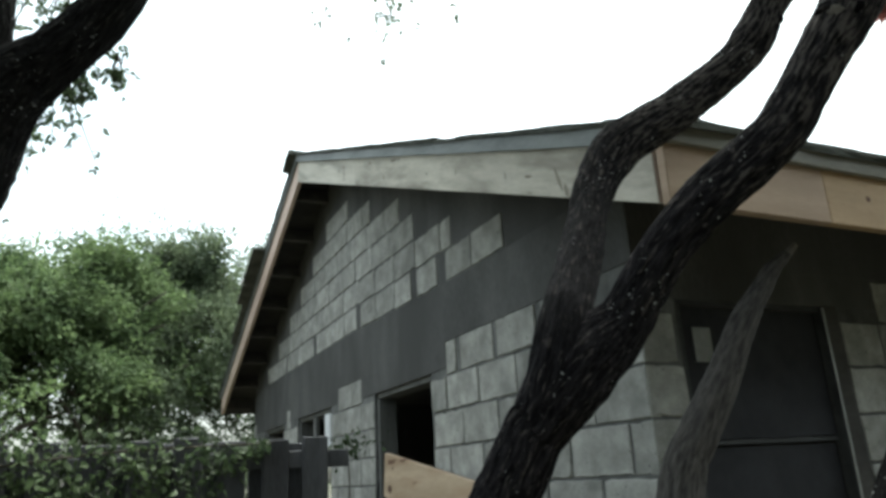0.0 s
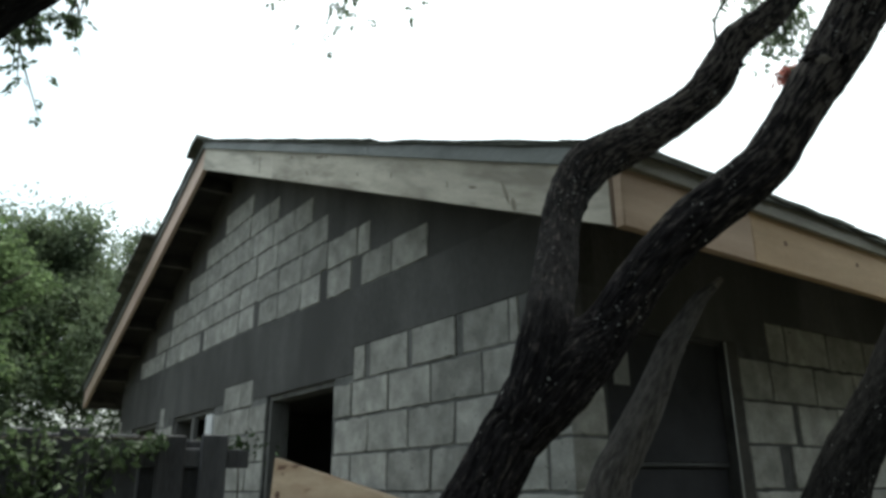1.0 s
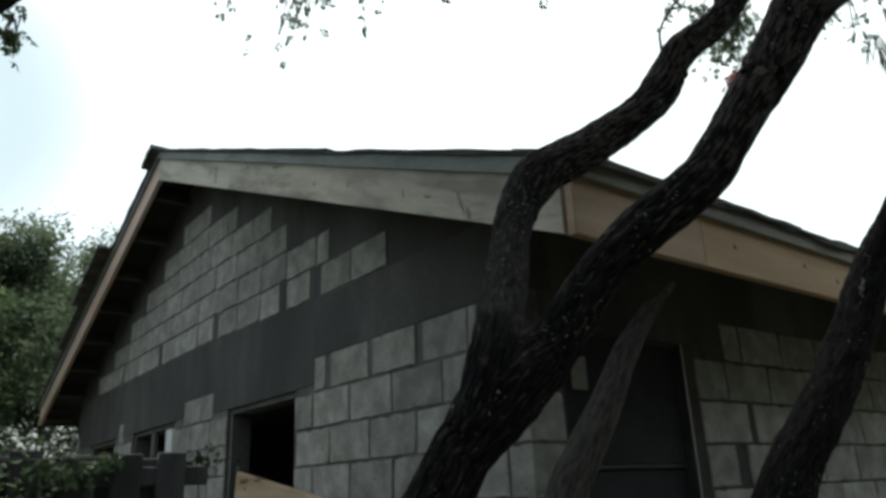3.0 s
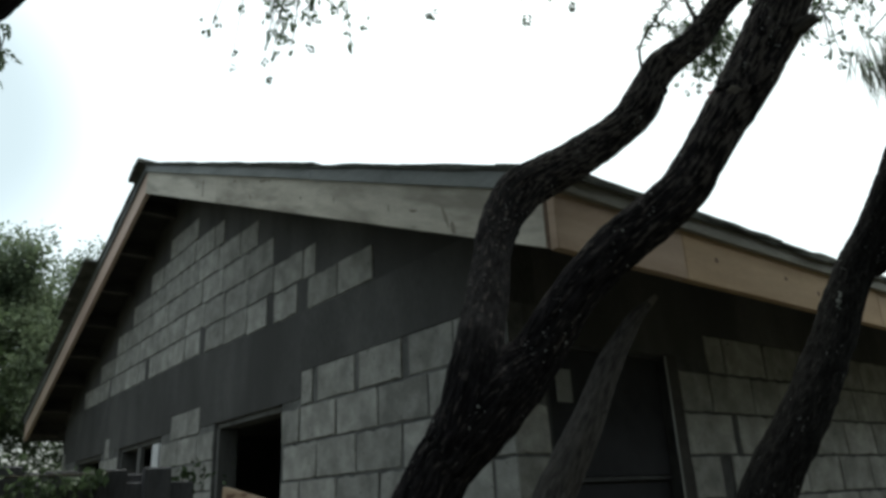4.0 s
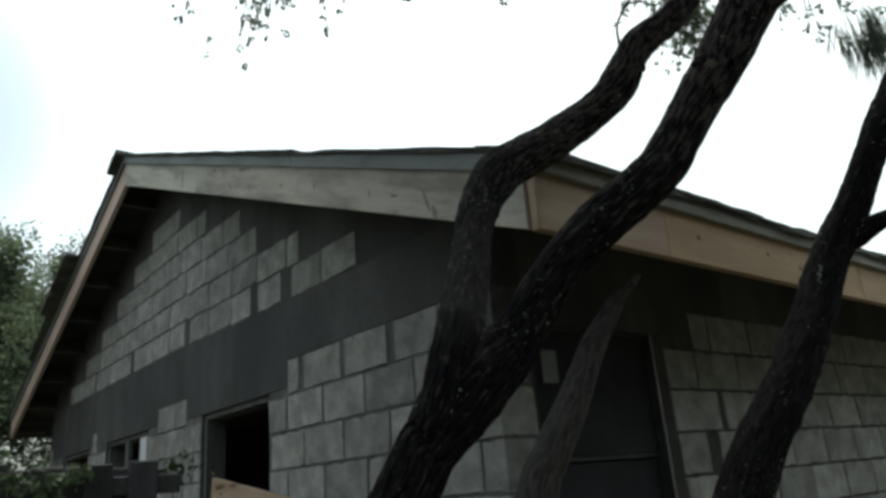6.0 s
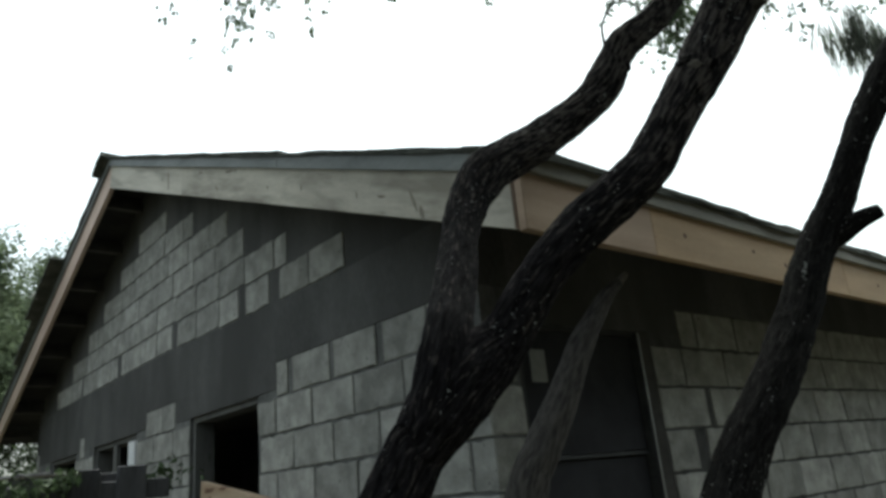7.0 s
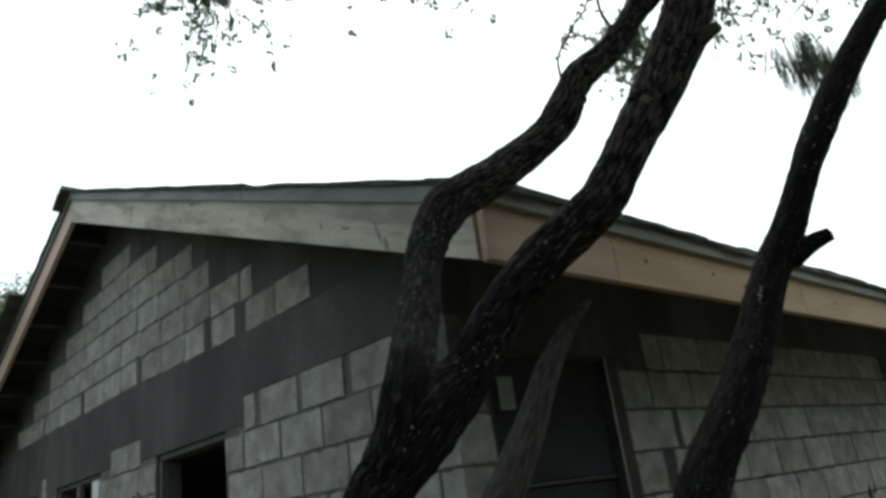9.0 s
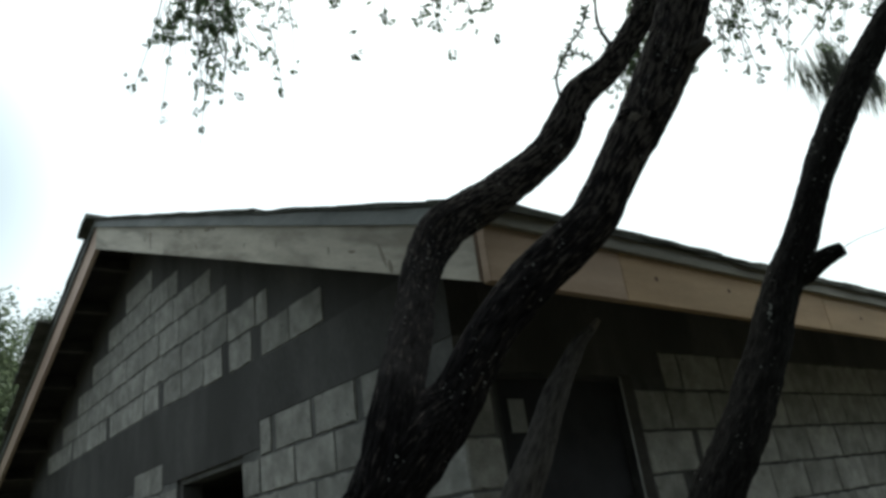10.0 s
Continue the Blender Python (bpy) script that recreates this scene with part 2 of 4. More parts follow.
M_CROWN_B = material("grey_green_leaf", (0.044, 0.064, 0.040), (0.155, 0.19, 0.112), 1.5, 0.75, 14, 0.0, leafy=0.45, vary=0.35)
M_VINE = material("dark_vine_leaf", (0.027, 0.044, 0.021), (0.098, 0.133, 0.066), 3, 0.6, 40, 0.0, leafy=0.4, vary=0.5)
M_NEEDLE = material("needle_tuft", (0.07, 0.08, 0.07), (0.16, 0.17, 0.14), 6, 0.6, 60, 0.0, leafy=0.6, vary=0.4)
M_REDLEAF = material("red_leaf", (0.19, 0.065, 0.058), (0.31, 0.115, 0.10), 5, 0.6, 60, 0.0, leafy=0.35, vary=0.3)
M_GROUND = material("leafy_soil", (0.028, 0.024, 0.018), (0.072, 0.064, 0.048), 1.3, 0.95, 22, 0.5, stain=(0.04, 0.056, 0.024), stain_scale=0.35)
M_CABLE = material("black_cable", (0.02, 0.02, 0.02), (0.04, 0.04, 0.04), 5, 0.5, 60, 0.0)

# ---- building tools ----


def part(name, data, mat, parent=None, label=""):
    """Links a bmesh or a (verts, faces) pair as one mesh object, under a thing where one is given."""
    me = bpy.data.meshes.new(name)
    if isinstance(data, bmesh.types.BMesh):
        bmesh.ops.recalc_face_normals(data, faces=data.faces)
        data.to_mesh(me)
        data.free()
    else:
        me.from_pydata(data[0], [], data[1])
        me.update()
        if len(data) > 2:
            me.attributes.new("bark", "FLOAT_VECTOR", "POINT").data.foreach_set("vector", [c for row in data[2] for c in row])
    me.materials.append(mat)
    ob = new(name, me)
    if parent is not None:
        ob.parent = parent
        ob.matrix_parent_inverse = Matrix.Translation(-parent.location) if parent.type == "EMPTY" else Matrix.Identity(4)
    if label:
        ob["label"] = label
    return ob


def root(name, at, label, category, group="", kind=""):
    """The Empty at a thing's base that holds its parts."""
    ob = new(name)
    ob.location, ob.empty_display_size = at, 0.2
    return tagged(ob, label, category, group, kind)


def box(bm, lo, hi, bevel=0.0):
    """An upright box, with its edges cut off where a bevel is given."""
    made = bmesh.ops.create_cube(bm, size=1.0, matrix=Matrix.LocRotScale(
        [(a + b) / 2 for a, b in zip(lo, hi)], None, [b - a for a, b in zip(lo, hi)]))
    if bevel:
        edges = {e for v in made["verts"] for e in v.link_edges}
        bmesh.ops.bevel(bm, geom=list(edges), offset=bevel, segments=1, affect="EDGES")
    return bm


def box_mesh(lo, hi, bevel=0.0):
    return box(bmesh.new(), lo, hi, bevel)


def beam_along(bm, a, b, across, up, width, height, bevel=0.004):
    """A bar from a to b; width lies along across, height along up, both centred."""
    a, b, across, up = Vector(a), Vector(b), Vector(across).normalized(), Vector(up).normalized()
    mid, way = (a + b) / 2, b - a
    m = Matrix((way.normalized(), across, up)).transposed().to_4x4()
    made = bmesh.ops.create_cube(bm, size=1.0, matrix=Matrix.Translation(mid) @ m @ Matrix.Diagonal((way.length, width, height, 1)))
    if bevel:
        bmesh.ops.bevel(bm, geom=list({e for v in made["verts"] for e in v.link_edges}), offset=bevel, segments=1, affect="EDGES")
    return bm


def prism(outline, axis, lo, hi):
    """A slab whose outline, of (horizontal, z) pairs, is drawn out along x (axis 0) or y (axis 1)."""
    n = len(outline)
    verts = [((d, h, z) if axis == 0 else (h, d, z)) for d in (lo, hi) for h, z in outline]
    faces = [tuple(range(n)), tuple(range(2 * n - 1, n - 1, -1))]
    faces += [(i, (i + 1) % n, n + (i + 1) % n, n + i) for i in range(n)]
    bm = bmesh.new()
    vs = [bm.verts.new(v) for v in verts]
    for f in faces:
        bm.faces.new([vs[i] for i in f])
    return bm


def wall_with_openings(axis, lo, hi, length, z0, z1, openings):
    """An upright wall of full thickness, made of boxes round its openings (from, to, sill, head)."""
    bm = bmesh.new()

    def slab(a, b, za, zb):
        if b - a > 1e-4 and zb - za > 1e-4:
            box(bm, *(((lo, a, za), (hi, b, zb)) if axis == 0 else ((a, lo, za), (b, hi, zb))))
    at = length[0]
    for a, b, sill, head in sorted(openings):
        slab(at, a, z0, z1)
        slab(a, b, z0, sill)
        slab(a, b, head, z1)
        at = b
    slab(at, length[1], z0, z1)
    return bm


def glide(pts, step):
    """Points of a smooth line through rows of numbers, about a step apart."""
    pts = [np.array(p, float) for p in pts]
    pts = [2 * pts[0] - pts[1], *pts, 2 * pts[-1] - pts[-2]]
    out = []
    for a, b, c, d in zip(pts, pts[1:], pts[2:], pts[3:]):
        k = max(2, int(np.linalg.norm(c[:3] - b[:3]) / step))
        for i in range(k):
            u = i / k
            out.append(0.5 * (2 * b + (c - a) * u + (2 * a - 5 * b + 4 * c - d) * u * u + (3 * b - a - 3 * c + d) * u ** 3))
    out.append(pts[-2])
    return out


def stem(pts, seg=24, step=0.02, ridge=0.05, lump=0.10, seed=0.0, smooth_end=True):
    """A round, uneven stem through rows of (x, y, z, radius), with long bark ridges; closed at both ends."""
    rows = glide(pts, step)
    verts, faces, coords = [], [], []
    side = Vector((1, 0, 0))
    run = 0.0
    for i, r in enumerate(rows):
        p = Vector(r[:3])
        way = (Vector(rows[min(i + 1, len(rows) - 1)][:3]) - Vector(rows[max(i - 1, 0)][:3])).normalized()
        side = (side - way * side.dot(way)).normalized()
        other = way.cross(side)
        if i:
            run += (p - Vector(rows[i - 1][:3])).length
        for k in range(seg):
            a = 2 * math.pi * k / seg
            c, s = math.cos(a), math.sin(a)
            big = noise.noise((c * 1.1 + seed, s * 1.1, run * 5))
            fine = 0.5 - abs(noise.noise((c * 4.6 + seed, s * 4.6, run * 8 + seed))) * 2
            tiny = noise.noise((c * 9, s * 9 + seed, run * 34))
            rad = max(r[3], 0.0008) * (1 + lump * big + ridge * fine + ridge * 0.6 * tiny)
            coords.append((c * r[3] + seed, s * r[3], run))
            verts.append(p + side * (c * rad) + other * (s * rad))
    n = len(rows)
    for i in range(n - 1):
        for k in range(seg):
            a, b = i * seg + k, i * seg + (k + 1) % seg
            faces.append((a, b, b + seg, a + seg))
    faces.append(tuple(range(seg - 1, -1, -1)))
    faces.append(tuple((n - 1) * seg + k for k in range(seg)))
    return [tuple(v) for v in verts], faces, coords


def smooth(ob):
    for p in ob.data.polygons:
        p.use_smooth = True
    return ob


class Leaves:
    """Gathers small folded leaves into one mesh."""

    def __init__(self, seed):
        self.rnd, self.verts, self.faces = random.Random(seed), [], []

    def leaf(self, at, way, size, width=0.42, up=None, fold=0.12):
        r = self.rnd
        way = Vector(way).normalized()
        side = way.cross(Vector((r.gauss(0, 1), r.gauss(0, 1), r.gauss(0, 1))) if up is None else Vector(up))
        if side.length < 1e-3:
            side = Vector((1, 0, 0))
        side.normalize()
        lift = way.cross(side) * size * fold
        at = Vector(at)
        n = len(self.verts)
        w = size * width * 0.5
        self.verts += [tuple(at), tuple(at + way * size * 0.45 + side * w + lift), tuple(at + way * size),
                       tuple(at + way * size * 0.45 - side * w + lift)]
        self.faces += [(n, n + 1, n + 2), (n, n + 2, n + 3)]

    def scatter_way(self, droop=0.3):
        r = self.rnd
        return Vector((r.gauss(0, 1), r.gauss(0, 1), r.gauss(0, 1) - droop))

# ---- the ground ----
Z_SILLS = 0.203                     # height of one block course
Z0 = 2.335                          # top of the block walls, underside of the tie beam
DEPTH = 0.19                        # thickness of the walls
HOUSE_L, HOUSE_W = 11.0, 7.75       # along x, along y
RIDGE, PITCH = 3.97, 5 / 12
EAVE_S, EAVE_N, RAKE = -0.60, 8.20, -0.36


def fascia_foot(y):
    """Height of the rake board's lower edge over the gable."""
    return 4.215 - (PITCH if y < RIDGE else 0.40) * abs(y - RIDGE)


def ground_sheet():
    n, half = 60, 900.0
    ticks = [math.copysign(abs(2 * i / n - 1) ** 3, 2 * i / n - 1) * half for i in range(n + 1)]
    verts = [(x, y, 0.05 * noise.noise((x * 0.3, y * 0.3, 0)) - 0.03 if math.hypot(x, y) < 60 else -0.03) for y in ticks for x in ticks]
    faces = [(j * (n + 1) + i, j * (n + 1) + i + 1, (j + 1) * (n + 1) + i + 1, (j + 1) * (n + 1) + i) for j in range(n) for i in range(n)]
    return verts, faces


tagged(part("ground", ground_sheet(), M_GROUND), "bare leafy soil with patchy grass round the house", "ground", kind="structure")
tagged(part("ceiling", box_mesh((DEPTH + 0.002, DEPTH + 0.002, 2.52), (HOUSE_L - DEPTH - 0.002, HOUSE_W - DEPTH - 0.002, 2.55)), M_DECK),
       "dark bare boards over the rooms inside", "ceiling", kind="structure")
tagged(part("floor", box_mesh((0.02, 0.02, -0.05), (HOUSE_L - 0.02, HOUSE_W - 0.02, 0.1)), M_SLAB),
       "bare grey concrete floor slab inside the shell", "floor", kind="structure")

# ---- block walls ----
W1 = (2.0, 3.06, 1.15, 2.175)       # openings: from, to, sill, head
W2 = (4.2, 5.42, 1.15, 2.2)
W3 = (6.03, 7.09, 1.15, 2.2)
W4 = (0.2, 1.04, 0.95, 2.19)
W5 = (4.97, 6.1, 0.1, 2.2)
W6 = (0.75, 1.75, 1.0, 2.2)

deck_foot = lambda y: fascia_foot(y) + 0.195
wall_west = wall_with_openings(0, 0.008, DEPTH, (0.008, HOUSE_W), -0.05, Z0 + 0.406, [W1, W2, W3])
gable = prism([(0.008, Z0 + 0.406), (HOUSE_W, Z0 + 0.406), (HOUSE_W, deck_foot(HOUSE_W)), (RIDGE, deck_foot(RIDGE)), (0.008, deck_foot(0.0))], 0, 0.008, DEPTH)
tmp = bpy.data.meshes.new("gable_upper")
gable.to_mesh(tmp)
gable.free()
wall_west.from_mesh(tmp)
bpy.data.meshes.remove(tmp)
wall_west = tagged(part("wall_west", wall_west, M_MORTAR), "grey concrete block gable wall with dark mortar joints", "wall", kind="structure")
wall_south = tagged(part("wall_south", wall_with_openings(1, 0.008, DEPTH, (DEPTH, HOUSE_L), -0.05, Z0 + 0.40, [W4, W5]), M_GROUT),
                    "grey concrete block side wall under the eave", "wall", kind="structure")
wall_north = tagged(part("wall_north", wall_with_openings(1, HOUSE_W - DEPTH, HOUSE_W, (DEPTH, HOUSE_L), -0.05, Z0 + 0.40, [W6]), M_BEAM),
                    "bare grey concrete block back wall", "wall", kind="structure")
east = wall_with_openings(0, HOUSE_L - DEPTH, HOUSE_L, (DEPTH, HOUSE_W - DEPTH), -0.05, Z0 + 0.406, [])
gable = prism([(DEPTH, Z0 + 0.406), (HOUSE_W - DEPTH, Z0 + 0.406), (HOUSE_W - DEPTH, deck_foot(HOUSE_W)), (RIDGE, deck_foot(RIDGE)), (DEPTH, deck_foot(0.0))],
              0, HOUSE_L - DEPTH, HOUSE_L)
tmp = bpy.data.meshes.new("gable_upper")
gable.to_mesh(tmp)
gable.free()
east.from_mesh(tmp)
bpy.data.meshes.remove(tmp)
wall_east = tagged(part("wall_east", east, M_BEAM), "bare grey concrete block end wall", "wall", kind="structure")

# the tie beam with its dropped lintels, and the raking beam under the roof
tie = bmesh.new()
sag = lambda y: -0.055 * min(1.0, max(0.0, (3.6 - y) / 1.9))
beam = prism([(0.002, Z0), (HOUSE_W - 0.01, Z0), (HOUSE_W - 0.01, Z0 + 0.400), (3.6, Z0 + 0.400), (2.6, Z0 + 0.400 + sag(2.6)), (1.6, Z0 + 0.400 + sag(1.6)), (0.002, Z0 + 0.400 + sag(0.0))],
             0, 0.002, DEPTH - 0.01)
tmp = bpy.data.meshes.new("tie_upper")
beam.to_mesh(tmp)
beam.free()
tie.from_mesh(tmp)
bpy.data.meshes.remove(tmp)
box(tie, (0.003, 1.755, 2.18), (DEPTH - 0.01, 3.33, Z0 + 0.01))
box(tie, (0.003, 3.975, 2.205), (DEPTH - 0.01, HOUSE_W - 0.01, Z0 + 0.01))
part("tie_beam", tie, M_BEAM, wall_west, "dark grey cast concrete tie beam with dropped lintels")
tie = bmesh.new()
box(tie, (0.004, 0.004, Z0 + 0.002), (HOUSE_L - 0.01, DEPTH - 0.012, Z0 + 0.398), 0.004)
box(tie, (0.10, 0.005, 2.195), (1.40, DEPTH - 0.012, Z0 + 0.01))
part("tie_beam", tie, M_BEAM, wall_south, "dark grey cast concrete tie beam over the side wall")
part("raking_beam", prism([(7.70, Z0 + 0.402), (7.70, deck_foot(7.70) - 0.01), (RIDGE, deck_foot(RIDGE) - 0.01), (0.02, deck_foot(0.02) - 0.01), (0.02, Z0 + 0.402 + sag(0.0)),
                           (1.6, Z0 + 0.402 + sag(1.6)), (2.6, Z0 + 0.402 + sag(2.6)), (3.6, Z0 + 0.402)], 0, 0.006, 0.03), M_BEAM, wall_west, "dark cast concrete infill under the roof slope")

# ---- the roof ----
roof = root("roof", (HOUSE_L / 2, RIDGE, Z0 + 0.4), "low gabled roof with ragged shingle edges and raw timber boards", "roof", kind="structure")
lift = lambda y, up: (y, fascia_foot(y) + up)
deck = lambda a, b, low, high: [lift(a, low), lift(b, low), lift(b, high), lift(a, high)]
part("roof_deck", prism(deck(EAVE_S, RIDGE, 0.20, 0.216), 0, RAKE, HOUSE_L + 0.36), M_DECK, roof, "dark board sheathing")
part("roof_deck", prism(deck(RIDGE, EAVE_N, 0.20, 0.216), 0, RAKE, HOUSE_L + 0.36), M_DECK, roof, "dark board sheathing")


def fascia_rake(y0, y1, mat, label, out=0.0, x=RAKE):
    return part("fascia_board", prism(deck(y0, y1, 0.0, 0.199), 0, x - out, x + 0.036 - out), mat, roof, label)


fascia_rake(RIDGE, 2.32, M_RAKE, "pale weathered rake board", 0.0)
fascia_rake(2.316, EAVE_S + 0.016, M_RAKE_OLD, "greyer weathered rake board with brown stains", 0.0015)
fascia_rake(EAVE_S + 0.0155, EAVE_S + 0.003, M_ENDGRAIN, "dark brown end grain at the roof corner", 0.0005)
part("crack", prism([lift(2.572, 0.03), lift(2.564, 0.03), lift(2.560, 0.10), lift(2.566, 0.165), lift(2.574, 0.165), lift(2.571, 0.10)], 0, RAKE - 0.0012, RAKE + 0.01), M_KNOT, roof, "dark crack in the rake board")


def board_mark(name, y, up, wide, tall, mat, lean=0.0, label=""):
    """A thin dark mark let into the rake board, pointed at both ends."""
    ring = [(-0.5, 0.0), (-0.35, 0.35), (0.0, 0.5), (0.3, 0.4), (0.5, 0.05), (0.4, -0.3), (0.05, -0.5), (-0.3, -0.35)]
    part(name, prism([lift(y + wide * u + lean * v, up + tall * v) for u, v in ring], 0, RAKE - 0.0028, RAKE + 0.01), mat, roof, label)


for y, up, wide, tall, lean in ((1.748, 0.065, 0.022, 0.040, 0.02), (1.099, 0.090, 0.016, 0.022, 0.0), (0.755, 0.100, 0.010, 0.040, 0.0), (0.292, 0.082, 0.008, 0.036, 0.0),
                                (-0.085, 0.072, 0.020, 0.095, 0.040), (-0.128, 0.028, 0.026, 0.055, 0.010), (2.69, 0.10, 0.016, 0.030, 0.0)):
    board_mark("knot", y, up, wide, tall, M_MARK, lean, "greyish brown knot in the board")
for x, z, r in ((0.545, 2.412, 0.011), (1.083, 2.418, 0.010), (1.366, 2.388, 0.012), (1.72, 2.45, 0.009), (2.45, 2.40, 0.011)):
    knot = bmesh.new()
    bmesh.ops.create_icosphere(knot, subdivisions=2, radius=r)
    for v in knot.verts:
        v.co = Vector((x + v.co.x * (1.2 + 0.3 * noise.noise(v.co * 90)), EAVE_S - 0.036 + v.co.y * 0.1, z + v.co.z))
    part("knot", knot, M_KNOT, roof, "dark knot in the board")
fascia_rake(RIDGE + 0.002, EAVE_N, M_TAN, "pale tan raw rake board")
for xa, xb, mat, label in ((RAKE - 0.001, 0.3312, M_RED, "reddish stained eave board"), (0.331, 2.02, M_PINE, "fresh orange pine eave board"),
                           (2.024, 5.6, M_PINE, "fresh orange pine eave board"), (5.604, HOUSE_L + 0.36, M_PINE, "fresh orange pine eave board")):
    part("fascia_board", box_mesh((xa, EAVE_S - 0.036, 2.302), (xb, EAVE_S, fascia_foot(EAVE_S) + 0.199), 0.003), mat, roof, label)
part("fascia_board", box_mesh((RAKE + 0.036, EAVE_N, fascia_foot(EAVE_N)), (HOUSE_L + 0.36, EAVE_N + 0.036, fascia_foot(EAVE_N) + 0.199), 0.003), M_RAFTER, roof,
     "dark raw eave board")
# drip strips outside the boards
for ya, yb in ((EAVE_S - 0.06, 0.955), (0.96, RIDGE)):
    part("drip_strip", prism(deck(ya, yb, 0.196 if ya < 0 else 0.199, 0.266), 0, RAKE - 0.022, RAKE - 0.003), M_DRIP, roof, "grey drip strip along the rake")
part("drip_strip", prism(deck(RIDGE + 0.002, EAVE_N, 0.197, 0.264), 0, RAKE - 0.02, RAKE - 0.003), M_DRIP, roof, "grey drip strip along the rake")
low = fascia_foot(EAVE_S)
part("drip_strip", box_mesh((RAKE - 0.02, EAVE_S - 0.062, low + 0.180), (HOUSE_L + 0.36, EAVE_S - 0.040, low + 0.240), 0.003), M_DRIP_EAVE, roof, "grey drip strip along the eave")

# shingle courses: the covering of each slope, with an uneven edge, and the strips that show along the edges


def ragged_sheet(y0, y1, low, thick, x0, x1, seed, amount=0.012, n_x=120, n_y=40, bulge=0.010):
    """A thin, slightly wavy sheet on the slope from y0 to y1, ragged at its edges."""
    verts, faces = [], []
    for up in (0, 1):
        for j in range(n_y + 1):
            for i in range(n_x + 1):
                u, v = i / n_x, j / n_y
                x, y = x0 + (x1 - x0) * u ** 1.6, y0 + (y1 - y0) * v
                if i == 0:
                    x -= amount * (0.5 + noise.noise((y * 6, seed, 1.0)) + 0.6 * noise.noise((y * 19, seed, 4.0)))
                if j == 0:
                    y += math.copysign(amount * 1.6, y0 - y1) * (0.3 + noise.noise((x * 5, seed, 2.0)) + 0.6 * noise.noise((x * 17, seed, 3.0)))
                edge = 1.0 if i == 0 or j == 0 else 0.4
                z = fascia_foot(y) + low + up * thick + edge * bulge * (noise.noise((x * 4, y * 4, seed)) + 0.3)
                verts.append((x, y, z))
    k = (n_x + 1) * (n_y + 1)
    for j in range(n_y):
        for i in range(n_x):
            a = j * (n_x + 1) + i
            faces.append((a, a + 1, a + n_x + 2, a + n_x + 1))
            faces.append((k + a, k + a + n_x + 1, k + a + n_x + 2, k + a + 1))
    rim = [i for i in range(n_x + 1)] + [j * (n_x + 1) + n_x for j in range(1, n_y + 1)]
    rim += [n_y * (n_x + 1) + i for i in range(n_x - 1, -1, -1)] + [j * (n_x + 1) for j in range(n_y - 1, 0, -1)]
    faces += [(a, b, b + k, a + k) for a, b in zip(rim, rim[1:] + rim[:1])]
    return verts, faces


part("shingle_cover", ragged_sheet(EAVE_S - 0.075, RIDGE, 0.258, 0.018, RAKE - 0.030, HOUSE_L + 0.4, 1.7), M_SHINGLE, roof, "dark asphalt shingles with a ragged edge")
part("shingle_cover", ragged_sheet(EAVE_N + 0.06, RIDGE, 0.258, 0.018, RAKE - 0.030, HOUSE_L + 0.4, 5.1), M_SHINGLE, roof, "dark asphalt shingles with a ragged edge")
for ya, yb, high, x_out, seed in ((0.90, RIDGE + 0.03, 0.248, 0.040, 11), (-0.55, 0.14, 0.244, 0.036, 12), (RIDGE - 0.02, 4.22, 0.275, 0.09, 13),
                                  (5.30, 6.25, 0.262, 0.15, 14), (6.20, 7.05, 0.254, 0.09, 15), (6.8, 8.28, 0.250, 0.04, 16), (4.2, 5.32, 0.246, 0.034, 17)):
    part("shingle", ragged_sheet(ya, yb, 0.274, high - 0.236, RAKE - x_out, RAKE + 0.25, seed, 0.007, 3, int(10 + 14 * abs(yb - ya)), 0.006), M_SHINGLE, roof)
rnd = random.Random(4)
x = RAKE - 0.02
while x < 8.0:
    w = rnd.choice((0.33, 0.5, 0.66, 0.9))
    verts, faces = [], []
    hi = 0.010 + 0.016 * rnd.random()
    n = 14
    for up in (0, 1):
        for j in (0, 1):
            for i in range(n + 1):
                xx = x + w * i / n
                y = (EAVE_S - 0.078 - 0.012 * (0.5 + noise.noise((xx * 8, 7.0, hi * 90)))) if j == 0 else EAVE_S + 0.2
                verts.append((xx, y, fascia_foot(y) + 0.276 + up * hi + (0.008 * noise.noise((xx * 6, 3.0, 1.0)) if j == 0 else 0)))
    m = n + 1
    for i in range(n):
        faces += [(i, i + 1, m + i + 1, m + i), (2 * m + i, 3 * m + i, 3 * m + i + 1, 2 * m + i + 1), (i, 2 * m + i, 2 * m + i + 1, i + 1), (m + i, m + i + 1, 3 * m + i + 1, 3 * m + i)]
    faces += [(0, m, 3 * m, 2 * m), (n, 2 * m + n, 3 * m + n, m + n)]
    part("shingle", (verts, faces), M_SHINGLE, roof)
    x += w + 0.004

